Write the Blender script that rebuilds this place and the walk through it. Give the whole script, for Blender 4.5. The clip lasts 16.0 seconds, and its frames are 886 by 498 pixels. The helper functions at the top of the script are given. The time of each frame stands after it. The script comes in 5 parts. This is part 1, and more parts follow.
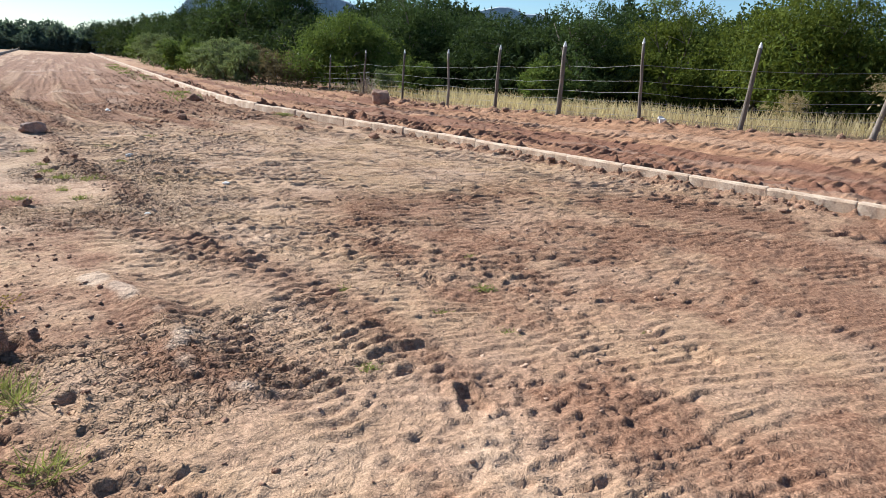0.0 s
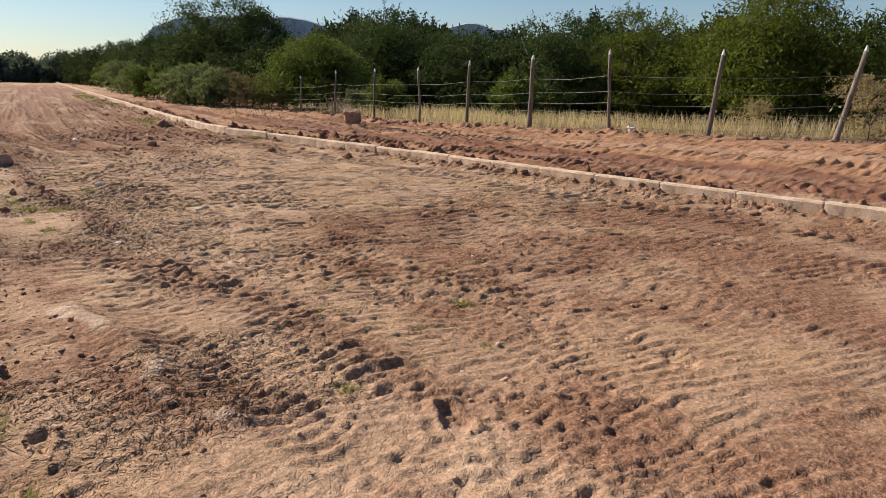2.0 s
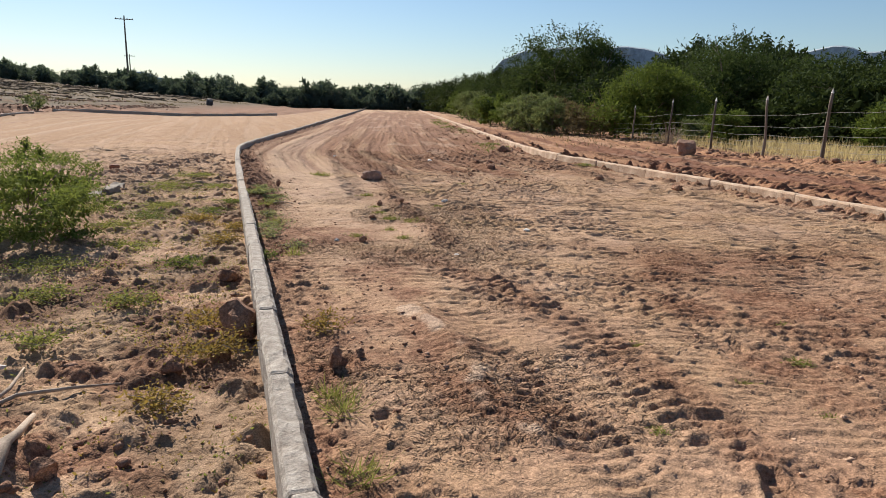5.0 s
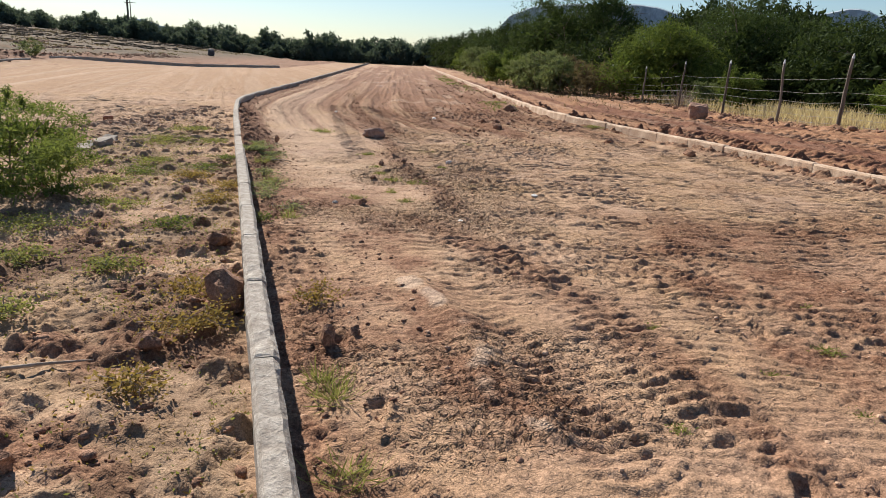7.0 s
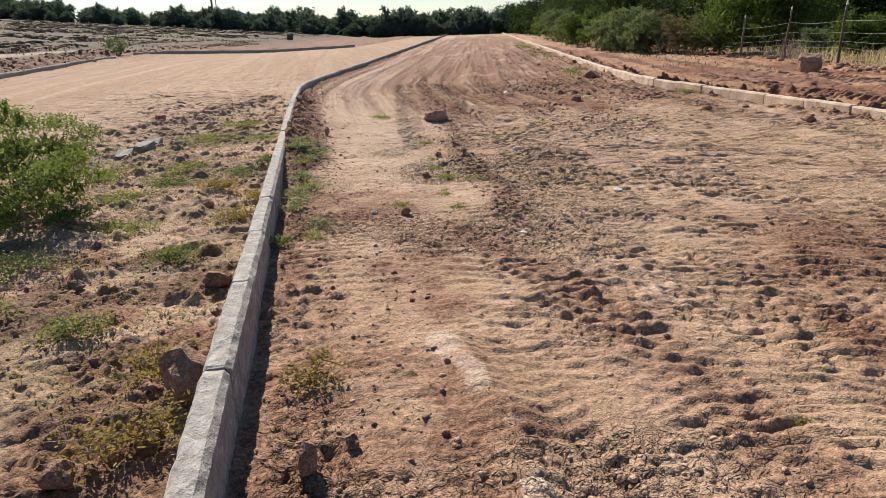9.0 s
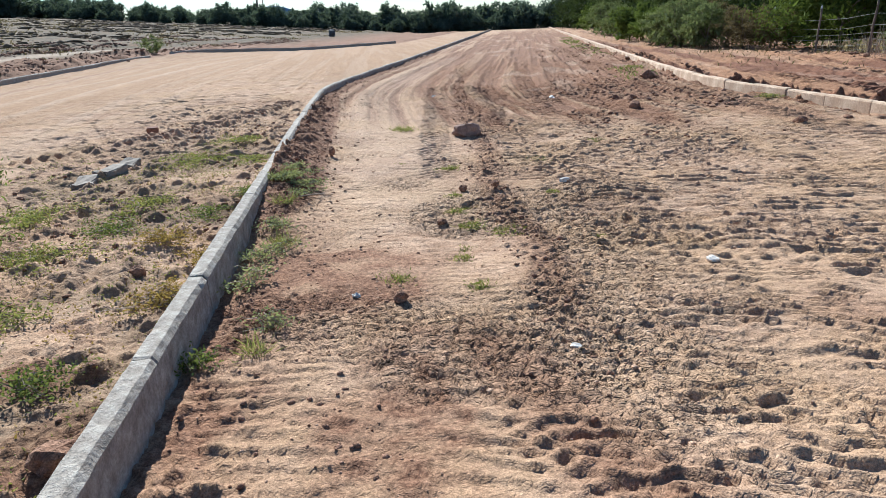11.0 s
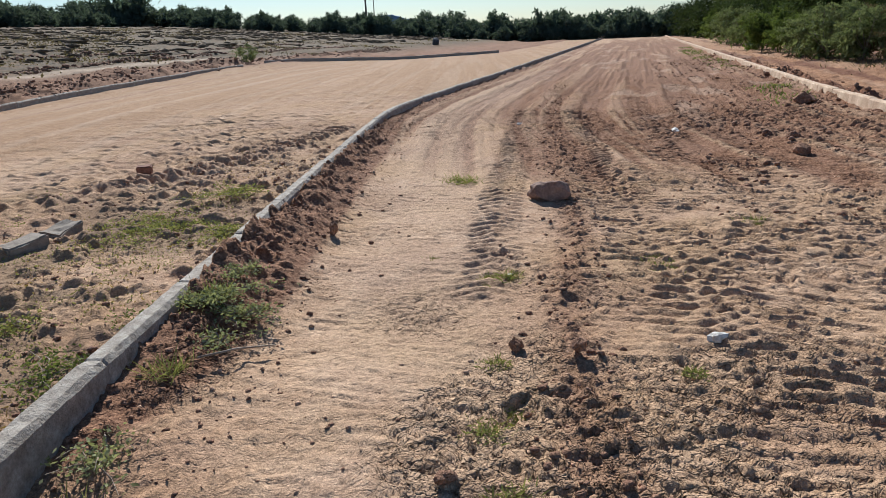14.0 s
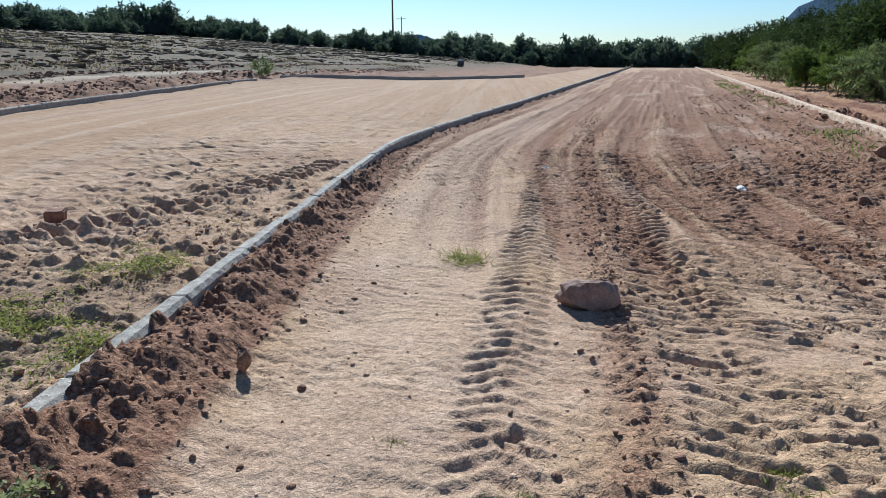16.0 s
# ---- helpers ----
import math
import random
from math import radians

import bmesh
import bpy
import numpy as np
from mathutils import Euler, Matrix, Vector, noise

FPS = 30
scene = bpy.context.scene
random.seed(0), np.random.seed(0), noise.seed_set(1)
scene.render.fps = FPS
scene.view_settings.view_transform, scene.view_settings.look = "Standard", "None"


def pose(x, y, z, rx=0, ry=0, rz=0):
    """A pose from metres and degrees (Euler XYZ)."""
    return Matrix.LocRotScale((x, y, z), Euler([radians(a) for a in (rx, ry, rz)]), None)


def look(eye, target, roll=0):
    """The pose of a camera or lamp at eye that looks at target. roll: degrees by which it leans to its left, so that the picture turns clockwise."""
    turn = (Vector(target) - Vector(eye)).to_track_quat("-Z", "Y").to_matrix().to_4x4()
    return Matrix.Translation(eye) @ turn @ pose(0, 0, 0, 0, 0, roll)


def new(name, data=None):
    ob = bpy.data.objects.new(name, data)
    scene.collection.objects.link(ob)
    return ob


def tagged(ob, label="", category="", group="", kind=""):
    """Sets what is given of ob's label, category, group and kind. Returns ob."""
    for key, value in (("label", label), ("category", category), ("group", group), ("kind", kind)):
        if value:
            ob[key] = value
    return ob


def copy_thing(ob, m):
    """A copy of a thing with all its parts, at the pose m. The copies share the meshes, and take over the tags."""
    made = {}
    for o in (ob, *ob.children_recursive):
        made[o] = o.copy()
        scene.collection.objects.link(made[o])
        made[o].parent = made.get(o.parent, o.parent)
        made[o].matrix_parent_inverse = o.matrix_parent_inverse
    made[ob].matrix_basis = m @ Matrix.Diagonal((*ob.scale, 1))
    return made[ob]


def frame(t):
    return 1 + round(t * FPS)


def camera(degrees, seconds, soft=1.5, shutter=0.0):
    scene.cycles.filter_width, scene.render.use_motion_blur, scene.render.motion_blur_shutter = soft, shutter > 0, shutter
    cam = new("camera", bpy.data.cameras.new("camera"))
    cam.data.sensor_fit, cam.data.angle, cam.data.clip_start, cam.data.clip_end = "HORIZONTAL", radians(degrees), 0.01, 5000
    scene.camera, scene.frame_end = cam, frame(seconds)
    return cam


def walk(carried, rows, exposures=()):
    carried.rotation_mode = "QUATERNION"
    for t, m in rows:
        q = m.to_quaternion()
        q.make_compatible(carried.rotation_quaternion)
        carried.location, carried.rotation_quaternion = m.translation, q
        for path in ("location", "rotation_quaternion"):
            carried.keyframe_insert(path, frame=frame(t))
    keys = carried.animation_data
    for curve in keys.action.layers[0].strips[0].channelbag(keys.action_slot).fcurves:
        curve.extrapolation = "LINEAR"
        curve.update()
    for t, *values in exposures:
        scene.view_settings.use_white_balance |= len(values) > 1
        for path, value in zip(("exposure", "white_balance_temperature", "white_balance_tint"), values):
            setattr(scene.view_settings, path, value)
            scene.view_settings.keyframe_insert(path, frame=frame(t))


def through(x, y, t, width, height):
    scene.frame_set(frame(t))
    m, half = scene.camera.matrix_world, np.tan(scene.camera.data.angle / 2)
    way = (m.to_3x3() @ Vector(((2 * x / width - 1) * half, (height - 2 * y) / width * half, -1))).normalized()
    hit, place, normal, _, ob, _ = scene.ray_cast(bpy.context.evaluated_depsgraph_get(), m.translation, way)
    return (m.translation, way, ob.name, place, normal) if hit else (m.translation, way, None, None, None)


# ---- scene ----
cam = camera(66.7, 16.0, soft=0.5)
METRES, EYE, TILT, LEAN, TURN = 9.0, 1.45, 0.0, 0.0, -29.8
ROWS = [
    (0.0, 0.0, 0.0, 0.0, 0.84, -15.47, -3.03),
    (0.5, 0.0025, -0.0011, 0.0027, -3.71, -12.56, -2.88),
    (1.0, 0.0039, -0.0012, 0.0031, -5.62, -11.72, -1.88),
    (1.5, 0.0042, -0.0007, 0.0013, -5.69, -12.98, -1.94),
    (2.0, 0.002, 0.0007, 0.0002, -1.57, -14.04, -1.11),
    (2.5, 0.0013, 0.0007, 0.0002, 4.17, -14.34, -1.43),
    (3.0, 0.0002, 0.0003, 0.0007, 11.68, -13.8, -0.91),
    (3.5, 0.0, -0.002, 0.0016, 16.69, -12.79, 0.03),
    (4.0, -0.0007, -0.0029, 0.0028, 19.87, -11.55, -0.34),
    (4.5, -0.0013, -0.0031, 0.0035, 21.24, -11.39, -0.03),
    (5.0, -0.0028, -0.0037, 0.002, 25.56, -12.28, -1.26),
    (7.5, -0.0271, 0.0437, 0.0017, 26.0, -16.24, -2.63),
    (8.0, -0.0326, 0.068, 0.0009, 23.99, -16.89, 0.31),
    (8.5, -0.0404, 0.1172, 0.0048, 29.48, -18.04, 0.9),
    (11.0, -0.1574, 0.3545, 0.0069, 36.16, -18.6, 2.43),
    (11.5, -0.1836, 0.4075, 0.0012, 38.08, -15.99, 0.75),
    (12.0, -0.2109, 0.4542, 0.0, 39.45, -18.99, 0.73),
    (12.5, -0.2413, 0.5074, 0.0018, 39.0, -17.51, 0.62),
    (13.0, -0.2673, 0.5639, 0.0089, 42.17, -16.91, 2.41),
    (13.5, -0.3058, 0.6076, 0.0067, 44.55, -17.61, 1.1),
    (14.0, -0.3357, 0.6542, 0.0061, 45.05, -17.59, 2.43),
    (14.5, -0.3675, 0.6981, 0.0075, 46.08, -18.61, 0.96),
    (15.0, -0.4102, 0.742, 0.0064, 46.35, -19.99, 1.72),
    (15.5, -0.4489, 0.7897, 0.0077, 48.09, -19.93, 2.0),
    (16.0, -0.487, 0.8315, 0.008, 47.25, -15.9, 0.06),
]
EXPOSURES = [(0.0, 1.11, 5580, 5.0), (0.5, 0.9, 5980, 8.0), (1.0, 0.69, 6180, 10.0), (2.0, 0.68, 6580, 12.0), (3.0, 0.66, 6630, 12.0), (4.0, 0.66, 6530, 11.0), (5.0, 0.73, 6430, 11.0), (7.5, 0.8, 6330, 10.0), (8.5, 0.8, 6230, 10.0), (11.0, 1.0, 5480, 4.0), (11.5, 0.68, 5380, 3.0), (12.0, 0.68, 5680, 6.0), (13.0, 0.44, 5630, 5.0), (14.0, 0.56, 5780, 7.0), (15.0, 0.8, 5580, 5.0), (16.0, 0.68, 5180, 2.0)]
walk(cam, [(t, pose(0, 0, EYE, TILT, LEAN, TURN) @ pose(METRES * x, METRES * y, METRES * z, 90 + pitch, roll, yaw)) for t, x, y, z, yaw, pitch, roll in ROWS], EXPOSURES)
SUN_YAW, SUN_UP = 28.0, 36.0       # degrees left of the road's direction, and above the horizon

# ---------------------------------------------------------------- light
world = bpy.data.worlds.new("sky")
scene.world = world
world.use_nodes = True
wn = world.node_tree.nodes
sky = wn.new("ShaderNodeTexSky")
sky.sky_type = "NISHITA"
sky.sun_disc = False
sky.sun_elevation = radians(SUN_UP)
sky.sun_rotation = radians(-SUN_YAW)
sky.air_density, sky.dust_density, sky.ozone_density = 1.1, 0.25, 5.0
wn["Background"].inputs["Strength"].default_value = 0.060
world.node_tree.links.new(sky.outputs[0], wn["Background"].inputs["Color"])
sun_data = bpy.data.lights.new("sun", "SUN")
sun_data.energy, sun_data.angle, sun_data.color = 5.0, radians(0.55), (1.0, 0.93, 0.82)
sun = new("sun", sun_data)
sy, su = radians(SUN_YAW), radians(SUN_UP)
sun.matrix_world = look((0, 0, 0), (math.sin(sy) * math.cos(su), -math.cos(sy) * math.cos(su), -math.sin(su)))
sun.location = (-60, 100, 80)


# ---------------------------------------------------------------- materials
class Nodes:
    """A short hand for building a node material."""

    def __init__(self, name, rough=0.9, spec=0.2):
        self.mat = bpy.data.materials.new(name)
        self.mat.use_nodes = True
        self.tree = self.mat.node_tree
        self.bsdf = self.tree.nodes["Principled BSDF"]
        self.bsdf.inputs["Roughness"].default_value = rough
        self.bsdf.inputs["Specular IOR Level"].default_value = spec
        self.place = self.add("ShaderNodeTexCoord").outputs["Object"]

    def add(self, kind, **values):
        node = self.tree.nodes.new(kind)
        for key, value in values.items():
            node.inputs[key].default_value = value
        return node

    def link(self, a, b):
        self.tree.links.new(a, b)

    def noise(self, scale, detail=4.0, rough=0.6, stretch=None):
        node = self.add("ShaderNodeTexNoise", Scale=scale, Detail=detail, Roughness=rough)
        source = self.place
        if stretch:
            m = self.add("ShaderNodeMapping")
            m.inputs["Scale"].default_value = stretch
            self.link(self.place, m.inputs["Vector"])
            source = m.outputs["Vector"]
        self.link(source, node.inputs["Vector"])
        return node.outputs["Fac"]

    def ramp(self, value, low, high):
        node = self.add("ShaderNodeMapRange")
        node.inputs["From Min"].default_value = low
        node.inputs["From Max"].default_value = high
        self.link(value, node.inputs["Value"])
        return node.outputs["Result"]

    def math(self, op, a, b):
        node = self.tree.nodes.new("ShaderNodeMath")
        node.operation = op
        for i, v in enumerate((a, b)):
            if isinstance(v, (int, float)):
                node.inputs[i].default_value = v
            else:
                self.link(v, node.inputs[i])
        return node.outputs[0]

    def mix(self, fac, a, b, mode="MIX"):
        node = self.tree.nodes.new("ShaderNodeMix")
        node.data_type, node.blend_type = "RGBA", mode
        for socket, v in ((node.inputs[0], fac), (node.inputs[6], a), (node.inputs[7], b)):
            if isinstance(v, (int, float)):
                socket.default_value = v
            elif isinstance(v, tuple):
                socket.default_value = (*v, 1.0)
            else:
                self.link(v, socket)
        return node.outputs[2]

    def attribute(self, name):
        node = self.tree.nodes.new("ShaderNodeAttribute")
        node.attribute_name = name
        return node.outputs["Fac"]

    def colour(self, socket):
        self.link(socket, self.bsdf.inputs["Base Color"])

    def bump(self, height, distance, strength=1.0, over=None):
        node = self.add("ShaderNodeBump", Strength=strength, Distance=distance)
        self.link(height, node.inputs["Height"])
        if over is not None:
            self.link(over, node.inputs["Normal"])
        self.link(node.outputs["Normal"], self.bsdf.inputs["Normal"])
        return node.outputs["Normal"]


def earth(name, by_zone=True, tone=((0.17, 0.078, 0.052), (0.42, 0.265, 0.175))):
    """Dry trampled earth: pale dust, red damp mud, orange strip, straw litter."""
    n = Nodes(name, 0.95, 0.12)
    broad, mid, fine, grit = n.noise(0.7, 5), n.noise(5.0, 6, 0.65), n.noise(38.0, 5, 0.7), n.noise(160.0, 3, 0.7)
    dust = n.mix(n.ramp(mid, 0.3, 0.72), (0.30, 0.180, 0.110), (0.49, 0.338, 0.230))
    dust = n.mix(n.ramp(broad, 0.4, 0.7), dust, (0.39, 0.252, 0.146))
    mud = n.mix(n.ramp(fine, 0.35, 0.7), (0.145, 0.070, 0.042), (0.30, 0.168, 0.102))
    if by_zone:
        dampness = n.math("ADD", n.attribute("damp"), n.math("MULTIPLY", n.math("SUBTRACT", mid, 0.5), 0.9))
        c = n.mix(n.ramp(dampness, 0.25, 0.8), dust, mud)
        sandy = n.mix(n.ramp(mid, 0.3, 0.7), (0.255, 0.146, 0.078), (0.37, 0.236, 0.14))
        c = n.mix(n.attribute("sand"), c, sandy)
        orange = n.mix(n.ramp(mid, 0.35, 0.7), (0.23, 0.108, 0.056), (0.38, 0.208, 0.115))
        orange = n.mix(n.ramp(dampness, 0.3, 0.9), orange, (0.17, 0.078, 0.048))
        c = n.mix(n.attribute("orange"), c, orange)
        patch = n.noise(1.3, 6, 0.7)
        litter = n.mix(n.ramp(fine, 0.4, 0.65), (0.125, 0.083, 0.050), (0.085, 0.072, 0.04))
        litter = n.mix(n.ramp(patch, 0.5, 0.62), litter, (0.085, 0.06, 0.042))
        c = n.mix(n.math("MULTIPLY", n.attribute("scrub"), n.ramp(patch, 0.25, 0.5)), c, litter)
        pale = n.attribute("pale")
        c = n.mix(pale, c, (0.52, 0.40, 0.30))
    else:
        c = n.mix(n.ramp(mid, 0.3, 0.65), *tone)
    c = n.mix(0.45, c, n.mix(n.ramp(fine, 0.34, 0.66), (0.2, 0.19, 0.18), (0.8, 0.8, 0.8)), "OVERLAY")
    c = n.mix(0.5, c, n.mix(n.ramp(grit, 0.32, 0.68), (0.15, 0.15, 0.15), (0.85, 0.85, 0.85)), "OVERLAY")
    n.colour(c)
    warp = n.add("ShaderNodeTexNoise", Scale=9.0, Detail=3.0)
    n.link(n.place, warp.inputs["Vector"])
    push = n.tree.nodes.new("ShaderNodeVectorMath")
    push.operation = "MULTIPLY_ADD"
    push.inputs[1].default_value = (0.10, 0.10, 0.10)
    n.link(warp.outputs["Color"], push.inputs[0])
    n.link(n.place, push.inputs[2])
    crust = None
    whole = n.math("SUBTRACT", 0.90, n.attribute("crack")) if by_zone else 0.7
    for scale, wide, deep in ((13.0, 0.10, 0.020), (34.0, 0.14, 0.009)):
        crack = n.add("ShaderNodeTexVoronoi", Scale=scale)
        crack.feature = "DISTANCE_TO_EDGE"
        n.link(push.outputs[0], crack.inputs["Vector"])
        crust = n.bump(n.math("MAXIMUM", n.ramp(crack.outputs["Distance"], 0.0, wide), whole), deep, 0.8, crust)
    ribs = n.bump(n.noise(24.0, 4, 0.5), 0.008, 0.8, crust)
    for scale, deep in ((46.0, 0.0040), (110.0, 0.0030)):
        grain = n.add("ShaderNodeTexVoronoi", Scale=scale)
        n.link(push.outputs[0], grain.inputs["Vector"])
        ribs = n.bump(n.math("SUBTRACT", 1.0, grain.outputs["Distance"]), deep, 0.9, ribs)
    n.bump(grit, 0.0018, 0.9, ribs)
    return n.mat


def weathered(name, dark, light, scale=6.0, rough=0.85, grain=60.0, depth=0.004, stretch=None, vary=0.25, spec=0.25):
    n = Nodes(name, rough, spec)
    a, b = n.noise(scale, 6, 0.6, stretch), n.noise(grain, 4, 0.7, stretch)
    c = n.mix(n.ramp(a, 0.3, 0.7), dark, light)
    c = n.mix(0.5, c, n.mix(n.ramp(b, 0.3, 0.7), (0.25, 0.25, 0.25), (0.75, 0.75, 0.75)), "OVERLAY")
    info = n.tree.nodes.new("ShaderNodeObjectInfo")
    v = n.math("ADD", 1.0 - vary / 2, n.math("MULTIPLY", info.outputs["Random"], vary))
    hsv = n.tree.nodes.new("ShaderNodeHueSaturation")
    n.link(v, hsv.inputs["Value"])
    n.link(c, hsv.inputs["Color"])
    n.colour(hsv.outputs["Color"])
    n.bump(b, depth, 0.9, n.bump(a, depth * 3, 0.6))
    return n.mat


def leafy(name, dark, light, through=0.35, rough=0.8):
    """Leaves: each one its own shade, letting some light through."""
    n = Nodes(name, rough, 0.06)
    geo = n.tree.nodes.new("ShaderNodeNewGeometry")
    c = n.mix(geo.outputs["Random Per Island"], dark, light)
    n.colour(c)
    trans = n.tree.nodes.new("ShaderNodeBsdfTranslucent")
    n.link(n.mix(0.5, c, (light[0] * 1.5, light[1] * 1.5, light[2] * 0.8)), trans.inputs["Color"])
    both = n.add("ShaderNodeMixShader", Fac=through)
    n.link(n.bsdf.outputs[0], both.inputs[1])
    n.link(trans.outputs[0], both.inputs[2])
    n.link(both.outputs[0], n.tree.nodes["Material Output"].inputs["Surface"])
    return n.mat


EARTH = earth("trampled_earth")
CLOD = earth("mud_clod", False, ((0.155, 0.080, 0.053), (0.34, 0.20, 0.132)))
FIELD_EARTH = earth("field_earth", False, ((0.095, 0.064, 0.039), (0.22, 0.155, 0.10)))
CRUMB = earth("dry_crumb", False, ((0.30, 0.175, 0.115), (0.54, 0.365, 0.25)))
CONCRETE = weathered("kerb_concrete", (0.22, 0.18, 0.145), (0.47, 0.42, 0.36), 14.0, 0.94, 75.0, 0.010, None, 0.14)
CONCRETE_TAN = weathered("dusty_concrete", (0.40, 0.27, 0.18), (0.62, 0.47, 0.34), 4.0, 0.92, 45.0, 0.010, None, 0.12)
ROCK = weathered("reddish_rock", (0.19, 0.112, 0.085), (0.37, 0.24, 0.18), 9.0, 0.85, 50.0, 0.008)
CHUNK = weathered("dirty_concrete", (0.19, 0.155, 0.125), (0.32, 0.27, 0.22), 9.0, 0.92, 60.0, 0.006)
CLAY_ROCK = weathered("tan_clay_rock", (0.20, 0.11, 0.075), (0.40, 0.25, 0.17), 5.0, 0.9, 40.0, 0.01)
BRICK = weathered("red_brick", (0.13, 0.06, 0.042), (0.26, 0.13, 0.09), 14.0, 0.9, 90.0, 0.003)
PALE_STONE = weathered("pale_stone", (0.50, 0.45, 0.40), (0.72, 0.68, 0.62), 20.0, 0.8, 90.0, 0.003)
POST = weathered("weathered_post", (0.08, 0.064, 0.05), (0.21, 0.17, 0.135), 5.0, 0.9, 40.0, 0.006, (4, 4, 0.4), 0.6)
POST_TIP = weathered("whitewashed_tip", (0.6, 0.58, 0.54), (0.8, 0.78, 0.74), 9.0, 0.85)
WIRE = weathered("galvanised_wire", (0.17, 0.16, 0.145), (0.31, 0.295, 0.27), 20.0, 0.55, 80.0, 0.0005)
BARK = weathered("grey_bark", (0.10, 0.08, 0.06), (0.22, 0.18, 0.145), 6.0, 0.95, 40.0, 0.01, (3, 3, 0.5))
DRY_WOOD = weathered("dry_stick", (0.22, 0.165, 0.12), (0.40, 0.32, 0.25), 8.0, 0.9, 60.0, 0.003, (1, 1, 4))
# distance haze is painted into both base colours, paler and bluer than the rock
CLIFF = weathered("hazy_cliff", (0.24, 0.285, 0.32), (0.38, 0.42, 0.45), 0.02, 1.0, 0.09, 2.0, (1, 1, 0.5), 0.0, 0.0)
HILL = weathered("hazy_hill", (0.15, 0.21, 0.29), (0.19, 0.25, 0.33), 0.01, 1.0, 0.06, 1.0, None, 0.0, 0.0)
BLOCK = weathered("dark_block", (0.06, 0.06, 0.065), (0.11, 0.11, 0.115), 6.0)
LEAF_OLIVE = leafy("olive_leaves", (0.032, 0.050, 0.008), (0.128, 0.148, 0.028), 0.28)
LEAF_DARK = leafy("dark_leaves", (0.014, 0.027, 0.009), (0.075, 0.104, 0.036), 0.26)
# darker version of the dark leaves: the thicket's shade is put into the colour
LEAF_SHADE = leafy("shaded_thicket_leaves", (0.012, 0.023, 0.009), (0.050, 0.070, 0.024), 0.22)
LEAF_BRIGHT = leafy("bright_leaves", (0.030, 0.052, 0.012), (0.125, 0.160, 0.040), 0.32)
LEAF_GREY = leafy("grey_green_leaves", (0.050, 0.068, 0.030), (0.195, 0.225, 0.105), 0.3)
LEAF_VERGE = leafy("verge_bush_leaves", (0.06, 0.085, 0.02), (0.20, 0.235, 0.07), 0.32)
LEAF_RUST = leafy("rusty_leaves", (0.068, 0.053, 0.028), (0.158, 0.124, 0.075), 0.3)
# leaves of the far tree line: bluish distance haze painted into the green
LEAF_HAZY = leafy("hazy_far_leaves", (0.045, 0.068, 0.060), (0.095, 0.122, 0.095), 0.3)
DRY_LEAF = leafy("dry_leaves", (0.20, 0.15, 0.075), (0.42, 0.33, 0.19), 0.3)
STRAW = leafy("straw", (0.30, 0.23, 0.13), (0.55, 0.45, 0.29), 0.38)
GRASS = leafy("green_grass", (0.06, 0.085, 0.02), (0.19, 0.22, 0.07), 0.3)
CREEPER = leafy("creeping_weed", (0.105, 0.115, 0.036), (0.30, 0.30, 0.105), 0.3)
PALE_WEED = leafy("pale_weed", (0.13, 0.145, 0.07), (0.33, 0.34, 0.18), 0.3)
YELLOWED = leafy("yellowed_weed", (0.17, 0.11, 0.035), (0.33, 0.24, 0.085), 0.3)


# ---------------------------------------------------------------- noise on arrays
def lattice(ix, iy, seed):
    h = (ix.astype(np.int64) * 374761393 + iy.astype(np.int64) * 668265263 + seed * 974634721) & 0xFFFFFFFF
    h = ((h ^ (h >> 13)) * 1274126177) & 0xFFFFFFFF
    return ((h ^ (h >> 16)) & 0xFFFFFF) / float(0xFFFFFF)


def soft_noise(x, y, seed=0):
    ix, iy = np.floor(x), np.floor(y)
    fx, fy = x - ix, y - iy
    ux, uy = fx * fx * (3 - 2 * fx), fy * fy * (3 - 2 * fy)
    a, b = lattice(ix, iy, seed), lattice(ix + 1, iy, seed)
    c, d = lattice(ix, iy + 1, seed), lattice(ix + 1, iy + 1, seed)
    return (a + (b - a) * ux) * (1 - uy) + (c + (d - c) * ux) * uy - 0.5


def layered(x, y, size, octaves=4, seed=0, gain=0.5):
    total, amp, f = np.zeros_like(x), 1.0, 1.0 / size
    for o in range(octaves):
        ca, sa = math.cos(o * 1.1), math.sin(o * 1.1)
        total += amp * soft_noise((x * ca - y * sa) * f, (x * sa + y * ca) * f, seed + o)
        amp, f = amp * gain, f * 2.03
    return total


def cells(x, y, size, seed=0):
    """Distance to the nearest cell border (0 on it), for cracked mud."""
    px, py = x / size, y / size
    ix, iy = np.floor(px), np.floor(py)
    f1, f2 = np.full_like(x, 9.0), np.full_like(x, 9.0)
    for dx in (-1, 0, 1):
        for dy in (-1, 0, 1):
            cx, cy = ix + dx, iy + dy
            d = np.hypot(cx + lattice(cx, cy, seed) - px, cy + lattice(cx, cy, seed + 9) - py)
            f2 = np.minimum(f2, np.maximum(f1, d))
            f1 = np.minimum(f1, d)
    return f2 - f1


def ease(v, a, b):
    s = np.clip((v - a) / (b - a), 0, 1)
    return s * s * (3 - 2 * s)


# ---------------------------------------------------------------- the plan
def kerb_left_x(y):
    return np.interp(y, [-6, 2, 5.6, 9, 14.7, 17.2, 18.6, 20, 22, 30, 118], [1.60, -0.325, -1.178, -1.975, -3.31, -3.86, -4.12, -4.27, -4.33, -4.28, -4.6])


